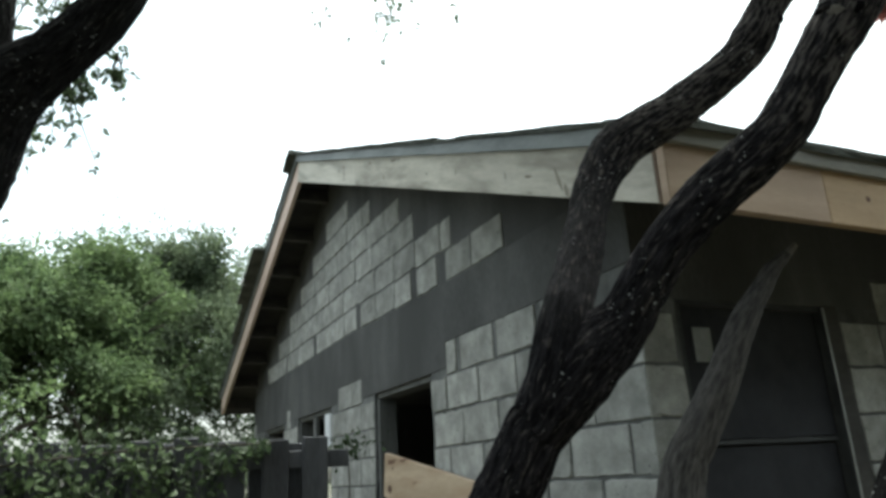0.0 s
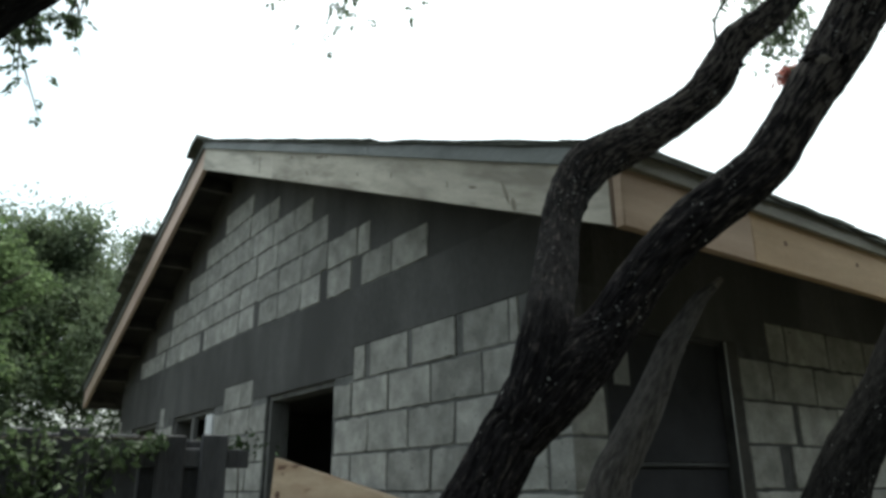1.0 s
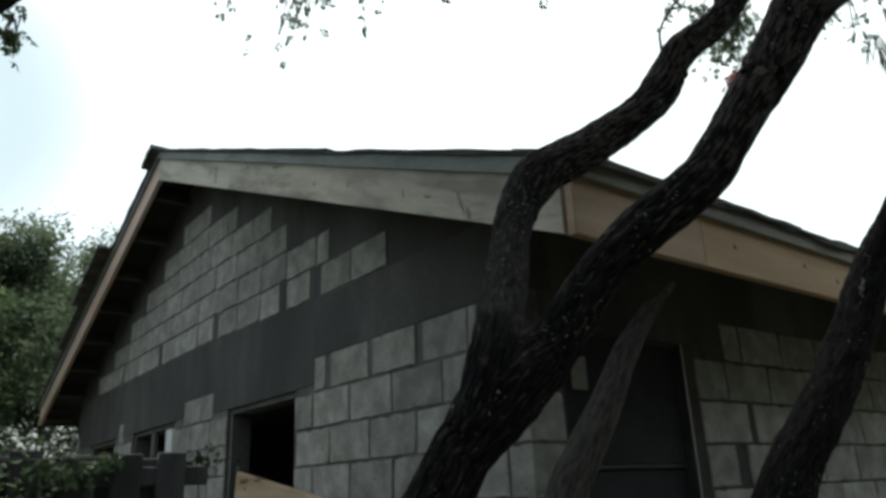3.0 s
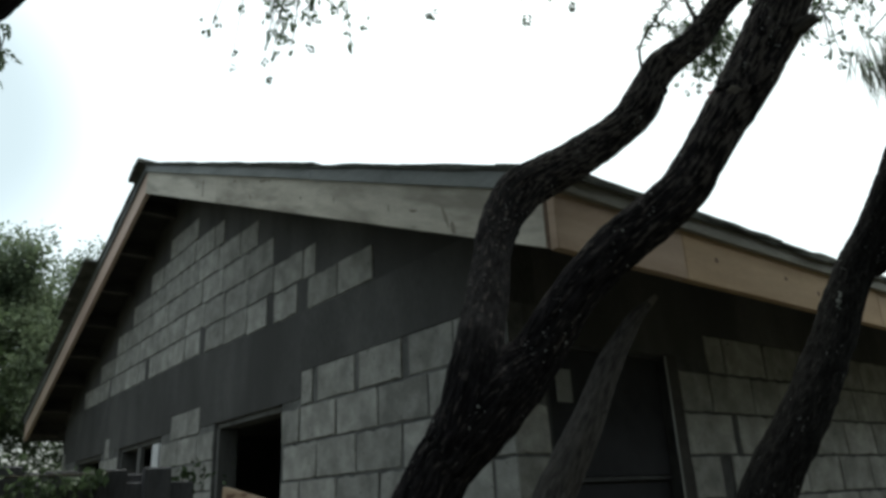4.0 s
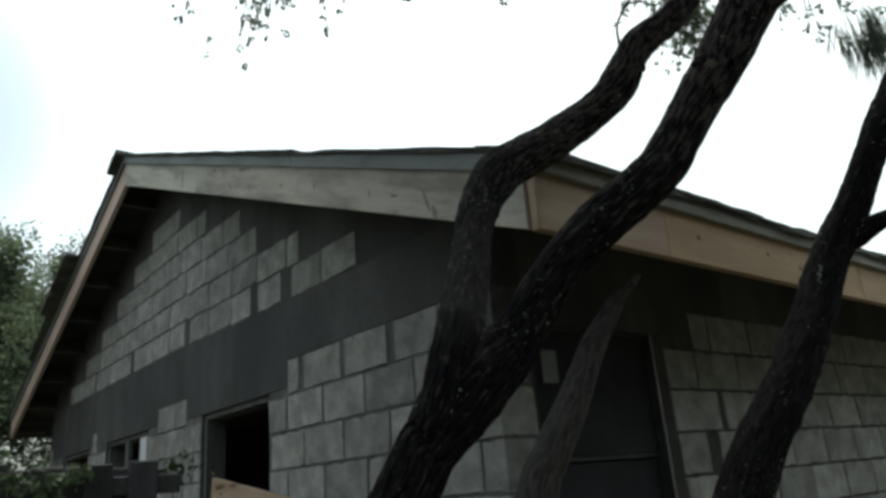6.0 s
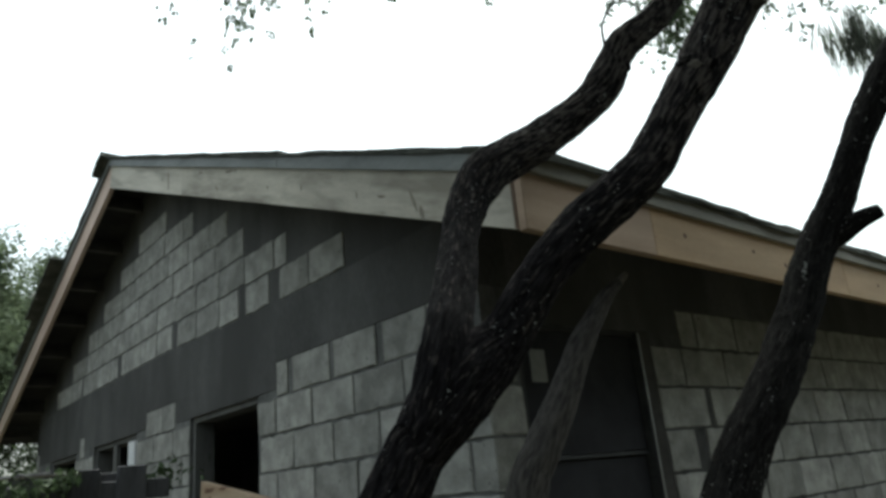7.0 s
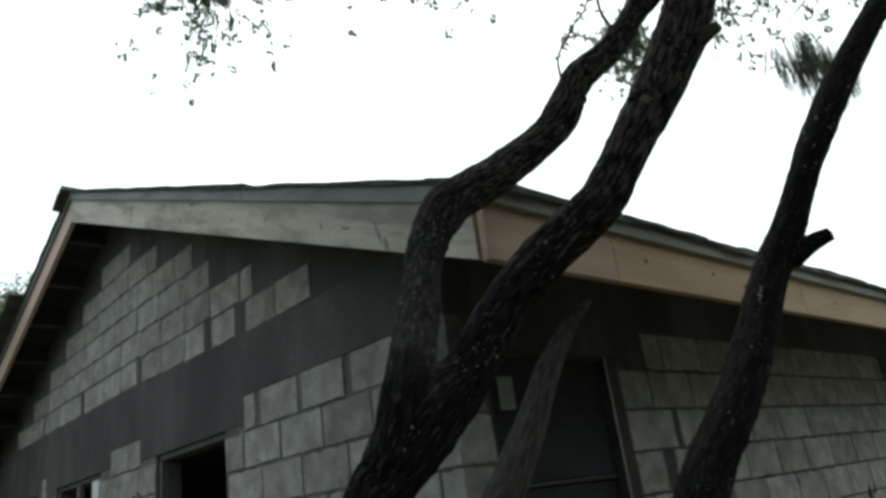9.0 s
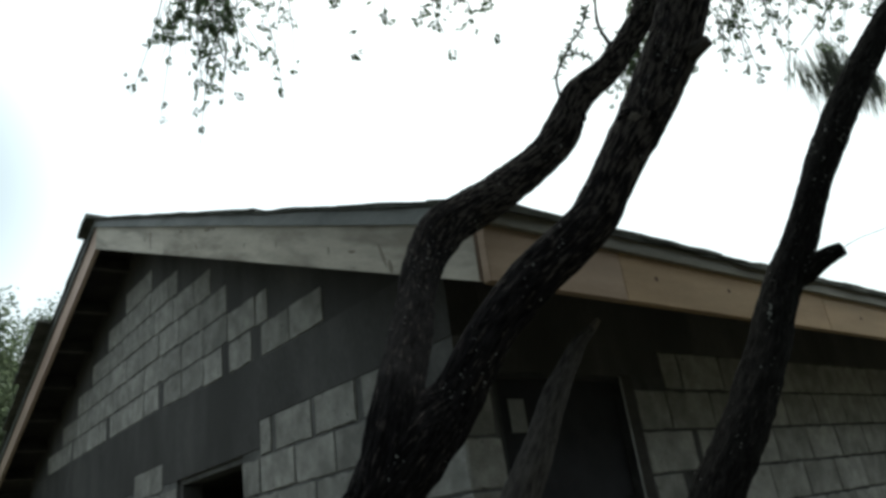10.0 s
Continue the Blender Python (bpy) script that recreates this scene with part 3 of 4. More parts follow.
# lookouts under the rakes and rafter tails under the eaves
slope = math.atan(PITCH)
for sgn, count in ((-1, 8), (1, 8)):
    for k in range(count):
        y = RIDGE + sgn * (0.32 + 0.56 * k)
        up = Vector((0, sgn * math.sin(slope), math.cos(slope)))
        foot = Vector((0, y, fascia_foot(y) + 0.125))
        bar = beam_along(bmesh.new(), (RAKE + 0.037, foot.y, foot.z), (0.0075, foot.y, foot.z), (0, math.cos(slope), -sgn * math.sin(slope)), up, 0.038, 0.135)
        part("lookout", bar, M_RAFTER, roof)
for k in range(18):
    x = 0.28 + 0.61 * k
    bar = beam_along(bmesh.new(), (x, EAVE_S + 0.002, fascia_foot(EAVE_S) + 0.125), (x, 0.02, fascia_foot(0.02) + 0.125), (1, 0, 0),
                     (0, -math.sin(slope), math.cos(slope)), 0.038, 0.14)
    part("rafter_tail", bar, M_RAFTER, roof)
strip = bmesh.new()
for (ya, xa, da), (yb, xb, db), w in (((5.62, -0.38, 0.285), (5.74, -0.47, 0.345), 0.045), ((5.73, -0.465, 0.345), (5.98, -0.53, 0.335), 0.040), ((5.74, -0.46, 0.34), (5.90, -0.49, 0.275), 0.030)):
    beam_along(strip, (xa, ya, fascia_foot(ya) + da), (xb, yb, fascia_foot(yb) + db), (0.4, 0.6, 0.1), (0.3, 0, 1), w, 0.006, 0.001)
part("torn_flashing", strip, M_WHITE, roof, "bent pale scrap of flashing on the roof edge")

# ---- windows ----


def buck(name, axis, spec, face, label, category="window", frame_mat=M_BUCK):
    """Boards that line an opening: two jambs, a head and a sill."""
    a, b, sill, head = spec
    mid = (a + b) / 2
    win = root(name, (DEPTH / 2, mid, sill) if axis == 0 else (mid, DEPTH / 2 + face, sill), label, category, kind="structure")

    def bar(lo_h, hi_h, lo_z, hi_z, lo_d, hi_d, part_name, mat=frame_mat, lab=""):
        lo_d, hi_d = lo_d + face, hi_d + face
        part(part_name, box_mesh((lo_d, lo_h, lo_z), (hi_d, hi_h, hi_z), 0.003) if axis == 0 else box_mesh((lo_h, lo_d, lo_z), (hi_h, hi_d, hi_z), 0.003), mat, win, lab)
    bar(a + 0.001, a + 0.036, sill + 0.04, head - 0.036, 0.03, 0.17, "jamb")
    bar(b - 0.036, b - 0.001, sill + 0.04, head - 0.036, 0.03, 0.17, "jamb")
    bar(a + 0.001, b - 0.001, head - 0.035, head - 0.001, 0.03, 0.17, "head")
    bar(a + 0.001, b - 0.001, sill + 0.001, sill + 0.039, 0.02, 0.17, "sill")
    return win, bar


buck("window_1", 0, W1, 0.0, "unglazed window opening with grey timber buck in the gable wall")
win, bar = buck("window_2", 0, W2, 0.0, "unglazed window opening with a pale post behind the fence")
bar(4.238, 4.40, 1.86, W2[3] - 0.05, 0.002, 0.029, "post", M_WHITE, "white painted post")
bar(4.78, 4.86, W2[2] + 0.04, W2[3] - 0.04, 0.02, 0.06, "post", M_BUCK, "grey timber post")
buck("window_3", 0, W3, 0.0, "unglazed window opening near the back corner of the gable wall")
win4 = root("window_4", ((W4[0] + W4[1]) / 2, 0.06, W4[2]), "dark screened sash window in a thin aluminium frame", "window", kind="structure")
a, b, sill, head = W4
for lo, hi, nm in (((a + 0.001, 0.012, sill), (a + 0.022, 0.07, head - 0.001), "frame_stile"), ((b - 0.014, -0.005, sill), (b - 0.001, 0.004, head - 0.001), "frame_stile"),
                   ((a + 0.022, 0.012, head - 0.018), (b - 0.016, 0.07, head - 0.001), "frame_head"), ((a + 0.022, 0.040, 1.622), (b - 0.016, 0.075, 1.640), "meeting_rail"),
                   ((a + 0.022, 0.02, sill), (b - 0.016, 0.075, sill + 0.03), "frame_sill")):
    part(nm, box_mesh(lo, hi, 0.002), M_ALU if nm == "frame_stile" and lo[0] > 0.5 else M_DARKFRAME, win4)
part("insect_screen", box_mesh((a + 0.022, 0.045, 1.644), (b - 0.016, 0.05, head - 0.018)), M_SCREEN, win4, "black insect screen")
part("insect_screen", box_mesh((a + 0.022, 0.06, sill + 0.03), (b - 0.016, 0.065, 1.618)), M_SCREEN, win4, "black insect screen")
part("paper_notice", box_mesh((0.294, 0.036, 1.945), (0.388, 0.0435, 2.085), 0.001), M_PAPER, win4, "pale paper stuck to the window")
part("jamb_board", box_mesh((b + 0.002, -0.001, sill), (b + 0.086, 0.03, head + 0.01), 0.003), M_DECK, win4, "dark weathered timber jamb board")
door, bar = buck("door_1", 1, W5, 0.0, "dark open doorway in the side wall", "door")
buck("window_6", 1, W6, HOUSE_W - DEPTH, "unglazed opening in the back wall")

# ---- fence ----
fence = root("fence", (-3.0, 1.48, 0), "weathered dark grey board fence with a jutting rail end", "fence")
rnd = random.Random(9)
for z in (0.35, 1.68):
    part("rail", box_mesh((-6.0, 1.462, z - 0.042), (-0.70, 1.50, z + 0.042), 0.004), M_FENCE, fence)
for k in range(5):
    x = -1.0 - 1.2 * k
    part("post", box_mesh((x - 0.045, 1.51, -0.1), (x + 0.045, 1.60, 1.72), 0.005), M_FENCE, fence)
for front, first in ((True, -0.875), (False, -0.935)):
    x = first
    while x > -5.9:
        y0 = 1.438 if front else 1.502
        top = (1.788 if front else 1.775) + rnd.uniform(-0.014, 0.010)
        part("picket", box_mesh((x - 0.062, y0, 0.04), (x + 0.062, y0 + 0.022, top), 0.006), M_FENCE, fence)
        x -= 0.196 + rnd.uniform(-0.008, 0.008)

# ---- plank across the window ----
plank = beam_along(bmesh.new(), (-0.045, 2.70, 1.595), (-0.085, 0.55, 1.265), (1, 0, 0.02), (0, -0.15, 1), 0.038, 0.285, 0.004)
tagged(part("plank", plank, M_PLANK), "wide knotty pine plank slanting across the window opening", "plank")
plank = bpy.data.objects["plank"]
for y, z, r in ((2.59, 1.50, 0.034), (2.52, 1.63, 0.018), (1.64, 1.52, 0.026), (1.50, 1.46, 0.042), (1.53, 1.36, 0.026), (0.95, 1.30, 0.026)):
    knot = bmesh.new()
    bmesh.ops.create_icosphere(knot, subdivisions=2, radius=r)
    face_x = -0.0645 - 0.0185 * (2.70 - y) / 2.15
    for v in knot.verts:
        v.co = Vector((face_x + v.co.x * 0.08, y + v.co.y * (1.3 + 0.3 * noise.noise(v.co * 40)), z + v.co.z * 0.9))
    smooth(part("knot", knot, M_KNOT, plank, "dark knot"))
prop = beam_along(bmesh.new(), (-0.05, 2.50, 1.43), (-0.16, 2.20, -0.02), (1, 0, 0), (0, 1, 0.2), 0.04, 0.09, 0.004)
tagged(part("plank_prop", prop, M_BUCK), "grey timber prop holding up the slanting plank", "prop")

# ---- the trees by the house ----
tree = root("tree", (-1.45, -0.40, 0), "dark-barked forked tree with lichen specks in front of the house", "tree", "trees by the house")
TRUNK = [(-1.45, -0.40, -0.1, 0.13), (-1.36, -0.50, 0.5, 0.105), (-1.22, -0.68, 1.15, 0.080), (-1.069, -0.858, 1.595, 0.064), (-1.041, -0.890, 1.657, 0.065), (-1.012, -0.920, 1.708, 0.074), (-0.969, -0.946, 1.765, 0.078),
         (-0.925, -0.977, 1.810, 0.069), (-0.892, -1.007, 1.848, 0.055), (-0.868, -1.049, 1.913, 0.051), (-0.842, -1.088, 1.971, 0.049), (-0.808, -1.131, 2.026, 0.051),
         (-0.768, -1.170, 2.074, 0.052), (-0.708, -1.224, 2.132, 0.052), (-0.657, -1.272, 2.190, 0.051), (-0.624, -1.312, 2.262, 0.049), (-0.589, -1.350, 2.336, 0.051),
         (-0.552, -1.383, 2.403, 0.056), (-0.521, -1.415, 2.472, 0.059), (-0.495, -1.441, 2.534, 0.060), (-0.453, -1.479, 2.632, 0.060),
         (-0.403, -1.527, 2.805, 0.059), (-0.33, -1.56, 3.15, 0.055), (-0.30, -1.52, 3.7, 0.05), (-0.4, -1.5, 4.6, 0.035)]
LIMB_L = [(-1.060, -0.880, 1.61, 0.030), (-1.040, -0.922, 1.70, 0.050), (-1.016, -0.942, 1.78, 0.056), (-0.982, -0.930, 1.862, 0.054), (-0.921, -0.882, 1.946, 0.051),
          (-0.849, -0.827, 2.050, 0.050), (-0.788, -0.782, 2.145, 0.050), (-0.751, -0.759, 2.210, 0.052), (-0.702, -0.743, 2.289, 0.055), (-0.660, -0.743, 2.346, 0.061), (-0.609, -0.750, 2.402, 0.064),
          (-0.533, -0.770, 2.452, 0.063), (-0.451, -0.802, 2.505, 0.060), (-0.343, -0.853, 2.589, 0.056), (-0.268, -0.891, 2.659, 0.055), (-0.228, -0.919, 2.717, 0.058), (-0.194, -0.939, 2.788, 0.051),
          (-0.158, -0.963, 2.850, 0.051), (-0.106, -0.993, 2.899, 0.047), (-0.056, -1.023, 2.943, 0.047), (-0.013, -1.051, 3.001, 0.044), (0.040, -1.086, 3.080, 0.042), (0.094, -1.134, 3.180, 0.043), (0.12, -1.15, 3.35, 0.045),
          (0.25, -1.2, 3.9, 0.04), (0.4, -1.25, 4.6, 0.03)]
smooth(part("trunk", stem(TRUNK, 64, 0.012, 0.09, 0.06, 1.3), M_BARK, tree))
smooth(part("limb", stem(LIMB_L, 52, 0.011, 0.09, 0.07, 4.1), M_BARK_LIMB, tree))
smooth(part("branch_stub", stem([(-0.485, -1.455, 2.50, 0.030), (-0.472, -1.49, 2.535, 0.025), (-0.476, -1.515, 2.537, 0.019), (-0.473, -1.552, 2.543, 0.013)], 14, 0.008, 0.09, 0.15, 2.0),
            M_DEADBARK, tree))
for at, r in (((-0.570, -1.415, 2.395), 0.022), ((-0.70, -0.785, 2.24), 0.014), ((-0.202, -0.958, 2.722), 0.020), ((-0.183, -0.968, 2.752), 0.016)):
    bump = bmesh.new()
    bmesh.ops.create_icosphere(bump, subdivisions=3, radius=r)
    for v in bump.verts:
        v.co *= 1 + 0.35 * noise.noise(v.co * 60 + Vector(at) * 9)
    bmesh.ops.translate(bump, verts=bump.verts, vec=at)
    smooth(part("bark_knot", bump, M_BARK, tree))

# a pale healed scar on the trunk, with a lip of bark folded over it
scar = bmesh.new()
bmesh.ops.create_icosphere(scar, subdivisions=4, radius=0.019)
face_on = Vector((-0.72, -0.30, -0.62)).normalized().to_track_quat("Z", "Y").to_matrix()
for v in scar.verts:
    bumpy = 1 + 0.5 * noise.noise(v.co * 90)
    v.co = face_on @ Vector((v.co.x * bumpy, v.co.y * bumpy, v.co.z * 0.5 + 0.002 * noise.noise(v.co * 260))) + Vector((-0.600, -1.397, 2.378))
smooth(part("branch_scar", scar, M_CUT, tree, "pale healed branch scar"))
smooth(part("bark_fold", stem([(-0.628, -1.372, 2.392, 0.004), (-0.609, -1.386, 2.405, 0.009), (-0.588, -1.411, 2.403, 0.010), (-0.566, -1.432, 2.392, 0.005)], 14, 0.005, 0.1, 0.3, 7.0), M_BARK, tree))
smooth(part("side_branch", stem([(-0.03, -1.045, 3.02, 0.026), (0.015, -1.075, 3.05, 0.022), (0.077, -1.125, 3.098, 0.018), (0.126, -1.17, 3.16, 0.014), (0.18, -1.226, 3.27, 0.009)], 16, 0.012, 0.1, 0.1, 22.0), M_BARK, tree))

snag = root("tree_snag", (-0.62, -0.33, 0), "bare grey cut-off tree stem leaning by the side window", "dead tree", "trees by the house")
SNAG = [(-0.66, -0.345, -0.1, 0.10), (-0.50, -0.35, 0.6, 0.085), (-0.33, -0.36, 1.15, 0.075), (-0.201, -0.335, 1.520, 0.067), (-0.134, -0.363, 1.647, 0.061), (-0.045, -0.387, 1.789, 0.056), (0.027, -0.402, 1.906, 0.049), (0.091, -0.418, 2.012, 0.044), (0.164, -0.439, 2.111, 0.035), (0.209, -0.466, 2.181, 0.027), (0.260, -0.496, 2.231, 0.017)]
smooth(part("trunk", stem(SNAG, 40, 0.012, 0.09, 0.07, 9.2), M_DEADBARK, snag))
smooth(part("broken_tip", stem([SNAG[-1], (0.272, -0.505, 2.245, 0.013), (0.285, -0.517, 2.263, 0.010)], 12, 0.006, 0.15, 0.25, 5.0), M_CUT, snag, "pale broken wood at the tip"))
smooth(part("side_stub", stem([(-0.03, -0.40, 1.80, 0.022), (-0.012, -0.43, 1.83, 0.016), (0.002, -0.45, 1.845, 0.009)], 12, 0.008, 0.1, 0.2, 6.0), M_DEADBARK, snag))

tree_b = root("tree", (-0.75, -0.80, 0), "slender dark-barked tree with a broken stub by the wall", "tree", "trees by the house")
STEM_B = [(-0.75, -0.80, -0.1, 0.11), (-0.58, -0.85, 0.5, 0.088), (-0.33, -0.93, 1.1, 0.076), (-0.089, -1.009, 1.527, 0.068), (0.055, -1.068, 1.726, 0.063), (0.227, -1.116, 1.937, 0.062),
          (0.377, -1.170, 2.174, 0.057), (0.461, -1.234, 2.322, 0.052), (0.559, -1.317, 2.538, 0.050), (0.667, -1.396, 2.729, 0.054), (0.780, -1.475, 2.909, 0.051),
          (0.932, -1.581, 3.126, 0.049), (1.147, -1.724, 3.419, 0.05), (1.3, -1.85, 3.9, 0.045), (1.35, -1.9, 4.6, 0.03)]
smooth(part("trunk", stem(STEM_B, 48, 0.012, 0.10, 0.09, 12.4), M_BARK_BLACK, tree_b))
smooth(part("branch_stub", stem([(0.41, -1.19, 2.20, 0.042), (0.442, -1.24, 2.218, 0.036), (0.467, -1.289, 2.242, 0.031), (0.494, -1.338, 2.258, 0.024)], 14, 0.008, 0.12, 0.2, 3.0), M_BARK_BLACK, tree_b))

rnd = random.Random(14)
for at, r in (((0.246, -1.166, 2.070), 0.012), ((0.262, -1.168, 2.098), 0.008), ((0.183, -1.155, 1.862), 0.010), ((0.104, -1.114, 1.784), 0.010)):
    lump = bmesh.new()
    for _ in range(7):
        bit = bmesh.ops.create_icosphere(lump, subdivisions=2, radius=r * rnd.uniform(0.2, 0.45), matrix=Matrix.Translation(
            Vector(at) + Vector((rnd.gauss(0, r * 0.6), rnd.gauss(0, r * 0.3), rnd.gauss(0, r * 0.9)))))
        for v in bit["verts"]:
            v.co += Vector((1, 1, 1)) * 0.0015 * noise.noise(v.co * 300)
    smooth(part("lichen_patch", lump, M_LICHEN, tree_b, "pale grey lichen on the bark"))

tree_c = root("tree", (-2.45, 0.08, 0), "thick dark forked tree trunk beside the fence", "tree", "trees by the house")
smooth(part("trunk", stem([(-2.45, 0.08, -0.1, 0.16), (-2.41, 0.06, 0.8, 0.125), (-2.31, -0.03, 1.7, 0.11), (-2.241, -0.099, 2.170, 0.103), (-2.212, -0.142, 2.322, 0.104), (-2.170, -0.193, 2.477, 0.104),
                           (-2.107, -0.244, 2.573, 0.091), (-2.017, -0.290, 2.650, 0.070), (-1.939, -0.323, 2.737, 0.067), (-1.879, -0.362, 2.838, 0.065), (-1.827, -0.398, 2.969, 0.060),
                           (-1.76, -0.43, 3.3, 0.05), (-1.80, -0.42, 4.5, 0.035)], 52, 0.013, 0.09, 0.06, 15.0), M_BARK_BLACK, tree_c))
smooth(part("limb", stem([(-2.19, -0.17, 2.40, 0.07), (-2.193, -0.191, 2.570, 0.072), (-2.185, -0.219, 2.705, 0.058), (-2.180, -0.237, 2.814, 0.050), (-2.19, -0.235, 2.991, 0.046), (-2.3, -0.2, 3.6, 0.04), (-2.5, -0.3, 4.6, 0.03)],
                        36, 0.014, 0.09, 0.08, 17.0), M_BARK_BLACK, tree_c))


# hanging leaf sprays: twigs with small leaves on both sides
def spray(name, owner, top, spread, drop, twigs, per_twig, size, seed, mat=M_LEAF, lean=(0, 0, 0), label=""):
    rnd = random.Random(seed)
    bag = Leaves(seed + 100)
    wood_v, wood_f = [], []
    for _ in range(twigs):
        start = Vector(top) + Vector((rnd.gauss(0, spread * 0.35), rnd.gauss(0, spread * 0.35), rnd.uniform(-0.1, 0.15) * drop))
        end = start + Vector((rnd.gauss(0, spread * 0.55) + lean[0], rnd.gauss(0, spread * 0.55) + lean[1], -drop * rnd.uniform(0.35, 1.0) + lean[2]))
        bend = (start + end) / 2 + Vector((rnd.gauss(0, spread * 0.12), rnd.gauss(0, spread * 0.12), rnd.uniform(0.0, 0.15) * drop))
        v, f = stem([(*start, 0.0035), (*bend, 0.0025), (*end, 0.0012)], 5, 0.06, 0, 0)[:2]
        wood_f += [tuple(i + len(wood_v) for i in face) for face in f]
        wood_v += v
        for k in range(per_twig):
            u = rnd.uniform(0.15, 1.0) ** 0.7
            at = start * (1 - u) ** 2 + bend * 2 * u * (1 - u) + end * u * u
            at = at + Vector((rnd.gauss(0, 0.02), rnd.gauss(0, 0.02), rnd.gauss(0, 0.015)))
            way = bag.scatter_way(0.9).normalized()
            side = way.cross(Vector((rnd.gauss(0, 1), rnd.gauss(0, 1), rnd.gauss(0, 1)))).normalized()
            pairs = rnd.choice((1, 2, 3, 4))
            for j in range(pairs):
                foot = at + way * size * 0.45 * j
                for sign in (-1, 1):
                    bag.leaf(foot, way * 0.6 + side * sign + Vector((0, 0, -0.25)), size * rnd.uniform(0.65, 1.1), 0.6)
            bag.leaf(at + way * size * 0.45 * (pairs - 1), way, size * 0.95, 0.6)
    ob = part(name, (bag.verts, bag.faces), mat, owner, label)
    ob["kind"] = "stuff"
    part("twig", (wood_v, wood_f), M_TWIG, ob)["kind"] = "stuff"
    return ob


spray("leaf_spray", tree, (-0.82, 0.40, 4.10), 0.24, 0.74, 46, 6, 0.028, 21)
spray("leaf_spray", tree, (-0.52, 0.12, 4.11), 0.16, 0.64, 6, 4, 0.029, 33)
spray("leaf_spray", tree, (-0.34, -0.08, 4.05), 0.18, 0.64, 6, 4, 0.031, 22)
spray("leaf_spray", tree, (-0.12, -0.28, 4.01), 0.20, 0.66, 10, 5, 0.031, 23)
spray("leaf_spray", tree, (0.10, -0.42, 4.07), 0.22, 0.60, 6, 4, 0.031, 34)
spray("leaf_spray", tree, (1.36, -0.355, 4.04), 0.14, 0.40, 44, 8, 0.024, 24)
spray("leaf_spray", tree, (0.66, -1.05, 3.92), 0.20, 0.68, 32, 7, 0.026, 25)
spray("leaf_spray", tree_b, (1.02, -1.22, 4.02), 0.28, 0.66, 46, 8, 0.026, 26)
spray("leaf_spray", tree_b, (1.42, -1.45, 4.03), 0.30, 0.64, 50, 8, 0.026, 27)
spray("leaf_spray", tree_b, (1.50, -1.66, 3.66), 0.17, 0.36, 32, 7, 0.026, 37)
spray("leaf_spray", tree_b, (0.66, -1.16, 3.36), 0.05, 0.26, 6, 6, 0.022, 38)
spray("leaf_spray", tree_c, (-2.00, -0.16, 2.70), 0.07, 0.26, 6, 6, 0.024, 28)
spray("leaf_spray", tree_c, (-1.865, -0.20, 2.72), 0.035, 0.12, 4, 6, 0.024, 29)
spray("leaf_spray", tree_c, (-1.94, -0.21, 2.70), 0.04, 0.15, 4, 6, 0.024, 35)
spray("leaf_spray", tree_c, (-2.20, 0.35, 2.82), 0.15, 0.30, 13, 6, 0.026, 30)
spray("leaf_spray", tree_c, (-2.08, -0.10, 3.00), 0.14, 0.32, 9, 6, 0.024, 31)
spray("leaf_spray", tree_c, (-2.45, 1.05, 3.05), 0.18, 0.42, 20, 8, 0.03, 36)
spray("red_leaf_cluster", tree, (2.412, 0.172, 4.24), 0.04, 0.05, 12, 5, 0.034, 32, M_REDLEAF, label="small cluster of reddish leaves")


# unseen crowns overhead, added to keep sky light off the trunks and walls
def shading_crown(owner, at, width, height, clumps, seed):
    rnd = random.Random(seed)
    bag = Leaves(seed + 1)
    for _ in range(clumps):
        a, rr = rnd.uniform(0, 2 * math.pi), math.sqrt(rnd.uniform(0, 1))
        c = Vector(at) + Vector((math.cos(a) * rr * width / 2, math.sin(a) * rr * width / 2, rnd.uniform(-0.5, 0.5) * height * (1 - 0.6 * rr * rr)))
        for _ in range(90):
            bag.leaf(c + Vector((rnd.gauss(0, 0.2), rnd.gauss(0, 0.2), rnd.gauss(0, 0.12))), bag.scatter_way(0.4), rnd.uniform(0.05, 0.10), 0.5)
    part("crown", (bag.verts, bag.faces), M_LEAF, owner)["kind"] = "stuff"


shading_crown(tree, (-1.7, -2.3, 5.0), 3.8, 1.2, 230, 91)
shading_crown(tree, (-0.3, -1.7, 6.0), 4.2, 1.3, 260, 94)
shading_crown(tree_b, (1.6, -3.6, 5.6), 4.0, 1.8, 25, 92)
shading_crown(tree_c, (-3.7, -2.2, 5.5), 4.8, 2.0, 240, 93)


# a thin upright twig on the left limb and the needle tuft by the slender tree
def twig(owner, pts, leaves, seed, size=0.03):
    ob = part("twig", stem(pts, 6, 0.02, 0, 0), M_TWIG, owner)
    bag = Leaves(seed)
    line = glide(pts, 0.01)
    for _ in range(leaves):
        p = bag.rnd.choice(line[len(line) // 4:])
        bag.leaf(p[:3], bag.scatter_way(-0.2), size * bag.rnd.uniform(0.6, 1.3), 0.3)
    part("foliage", (bag.verts, bag.faces), M_LEAF, ob)["kind"] = "stuff"


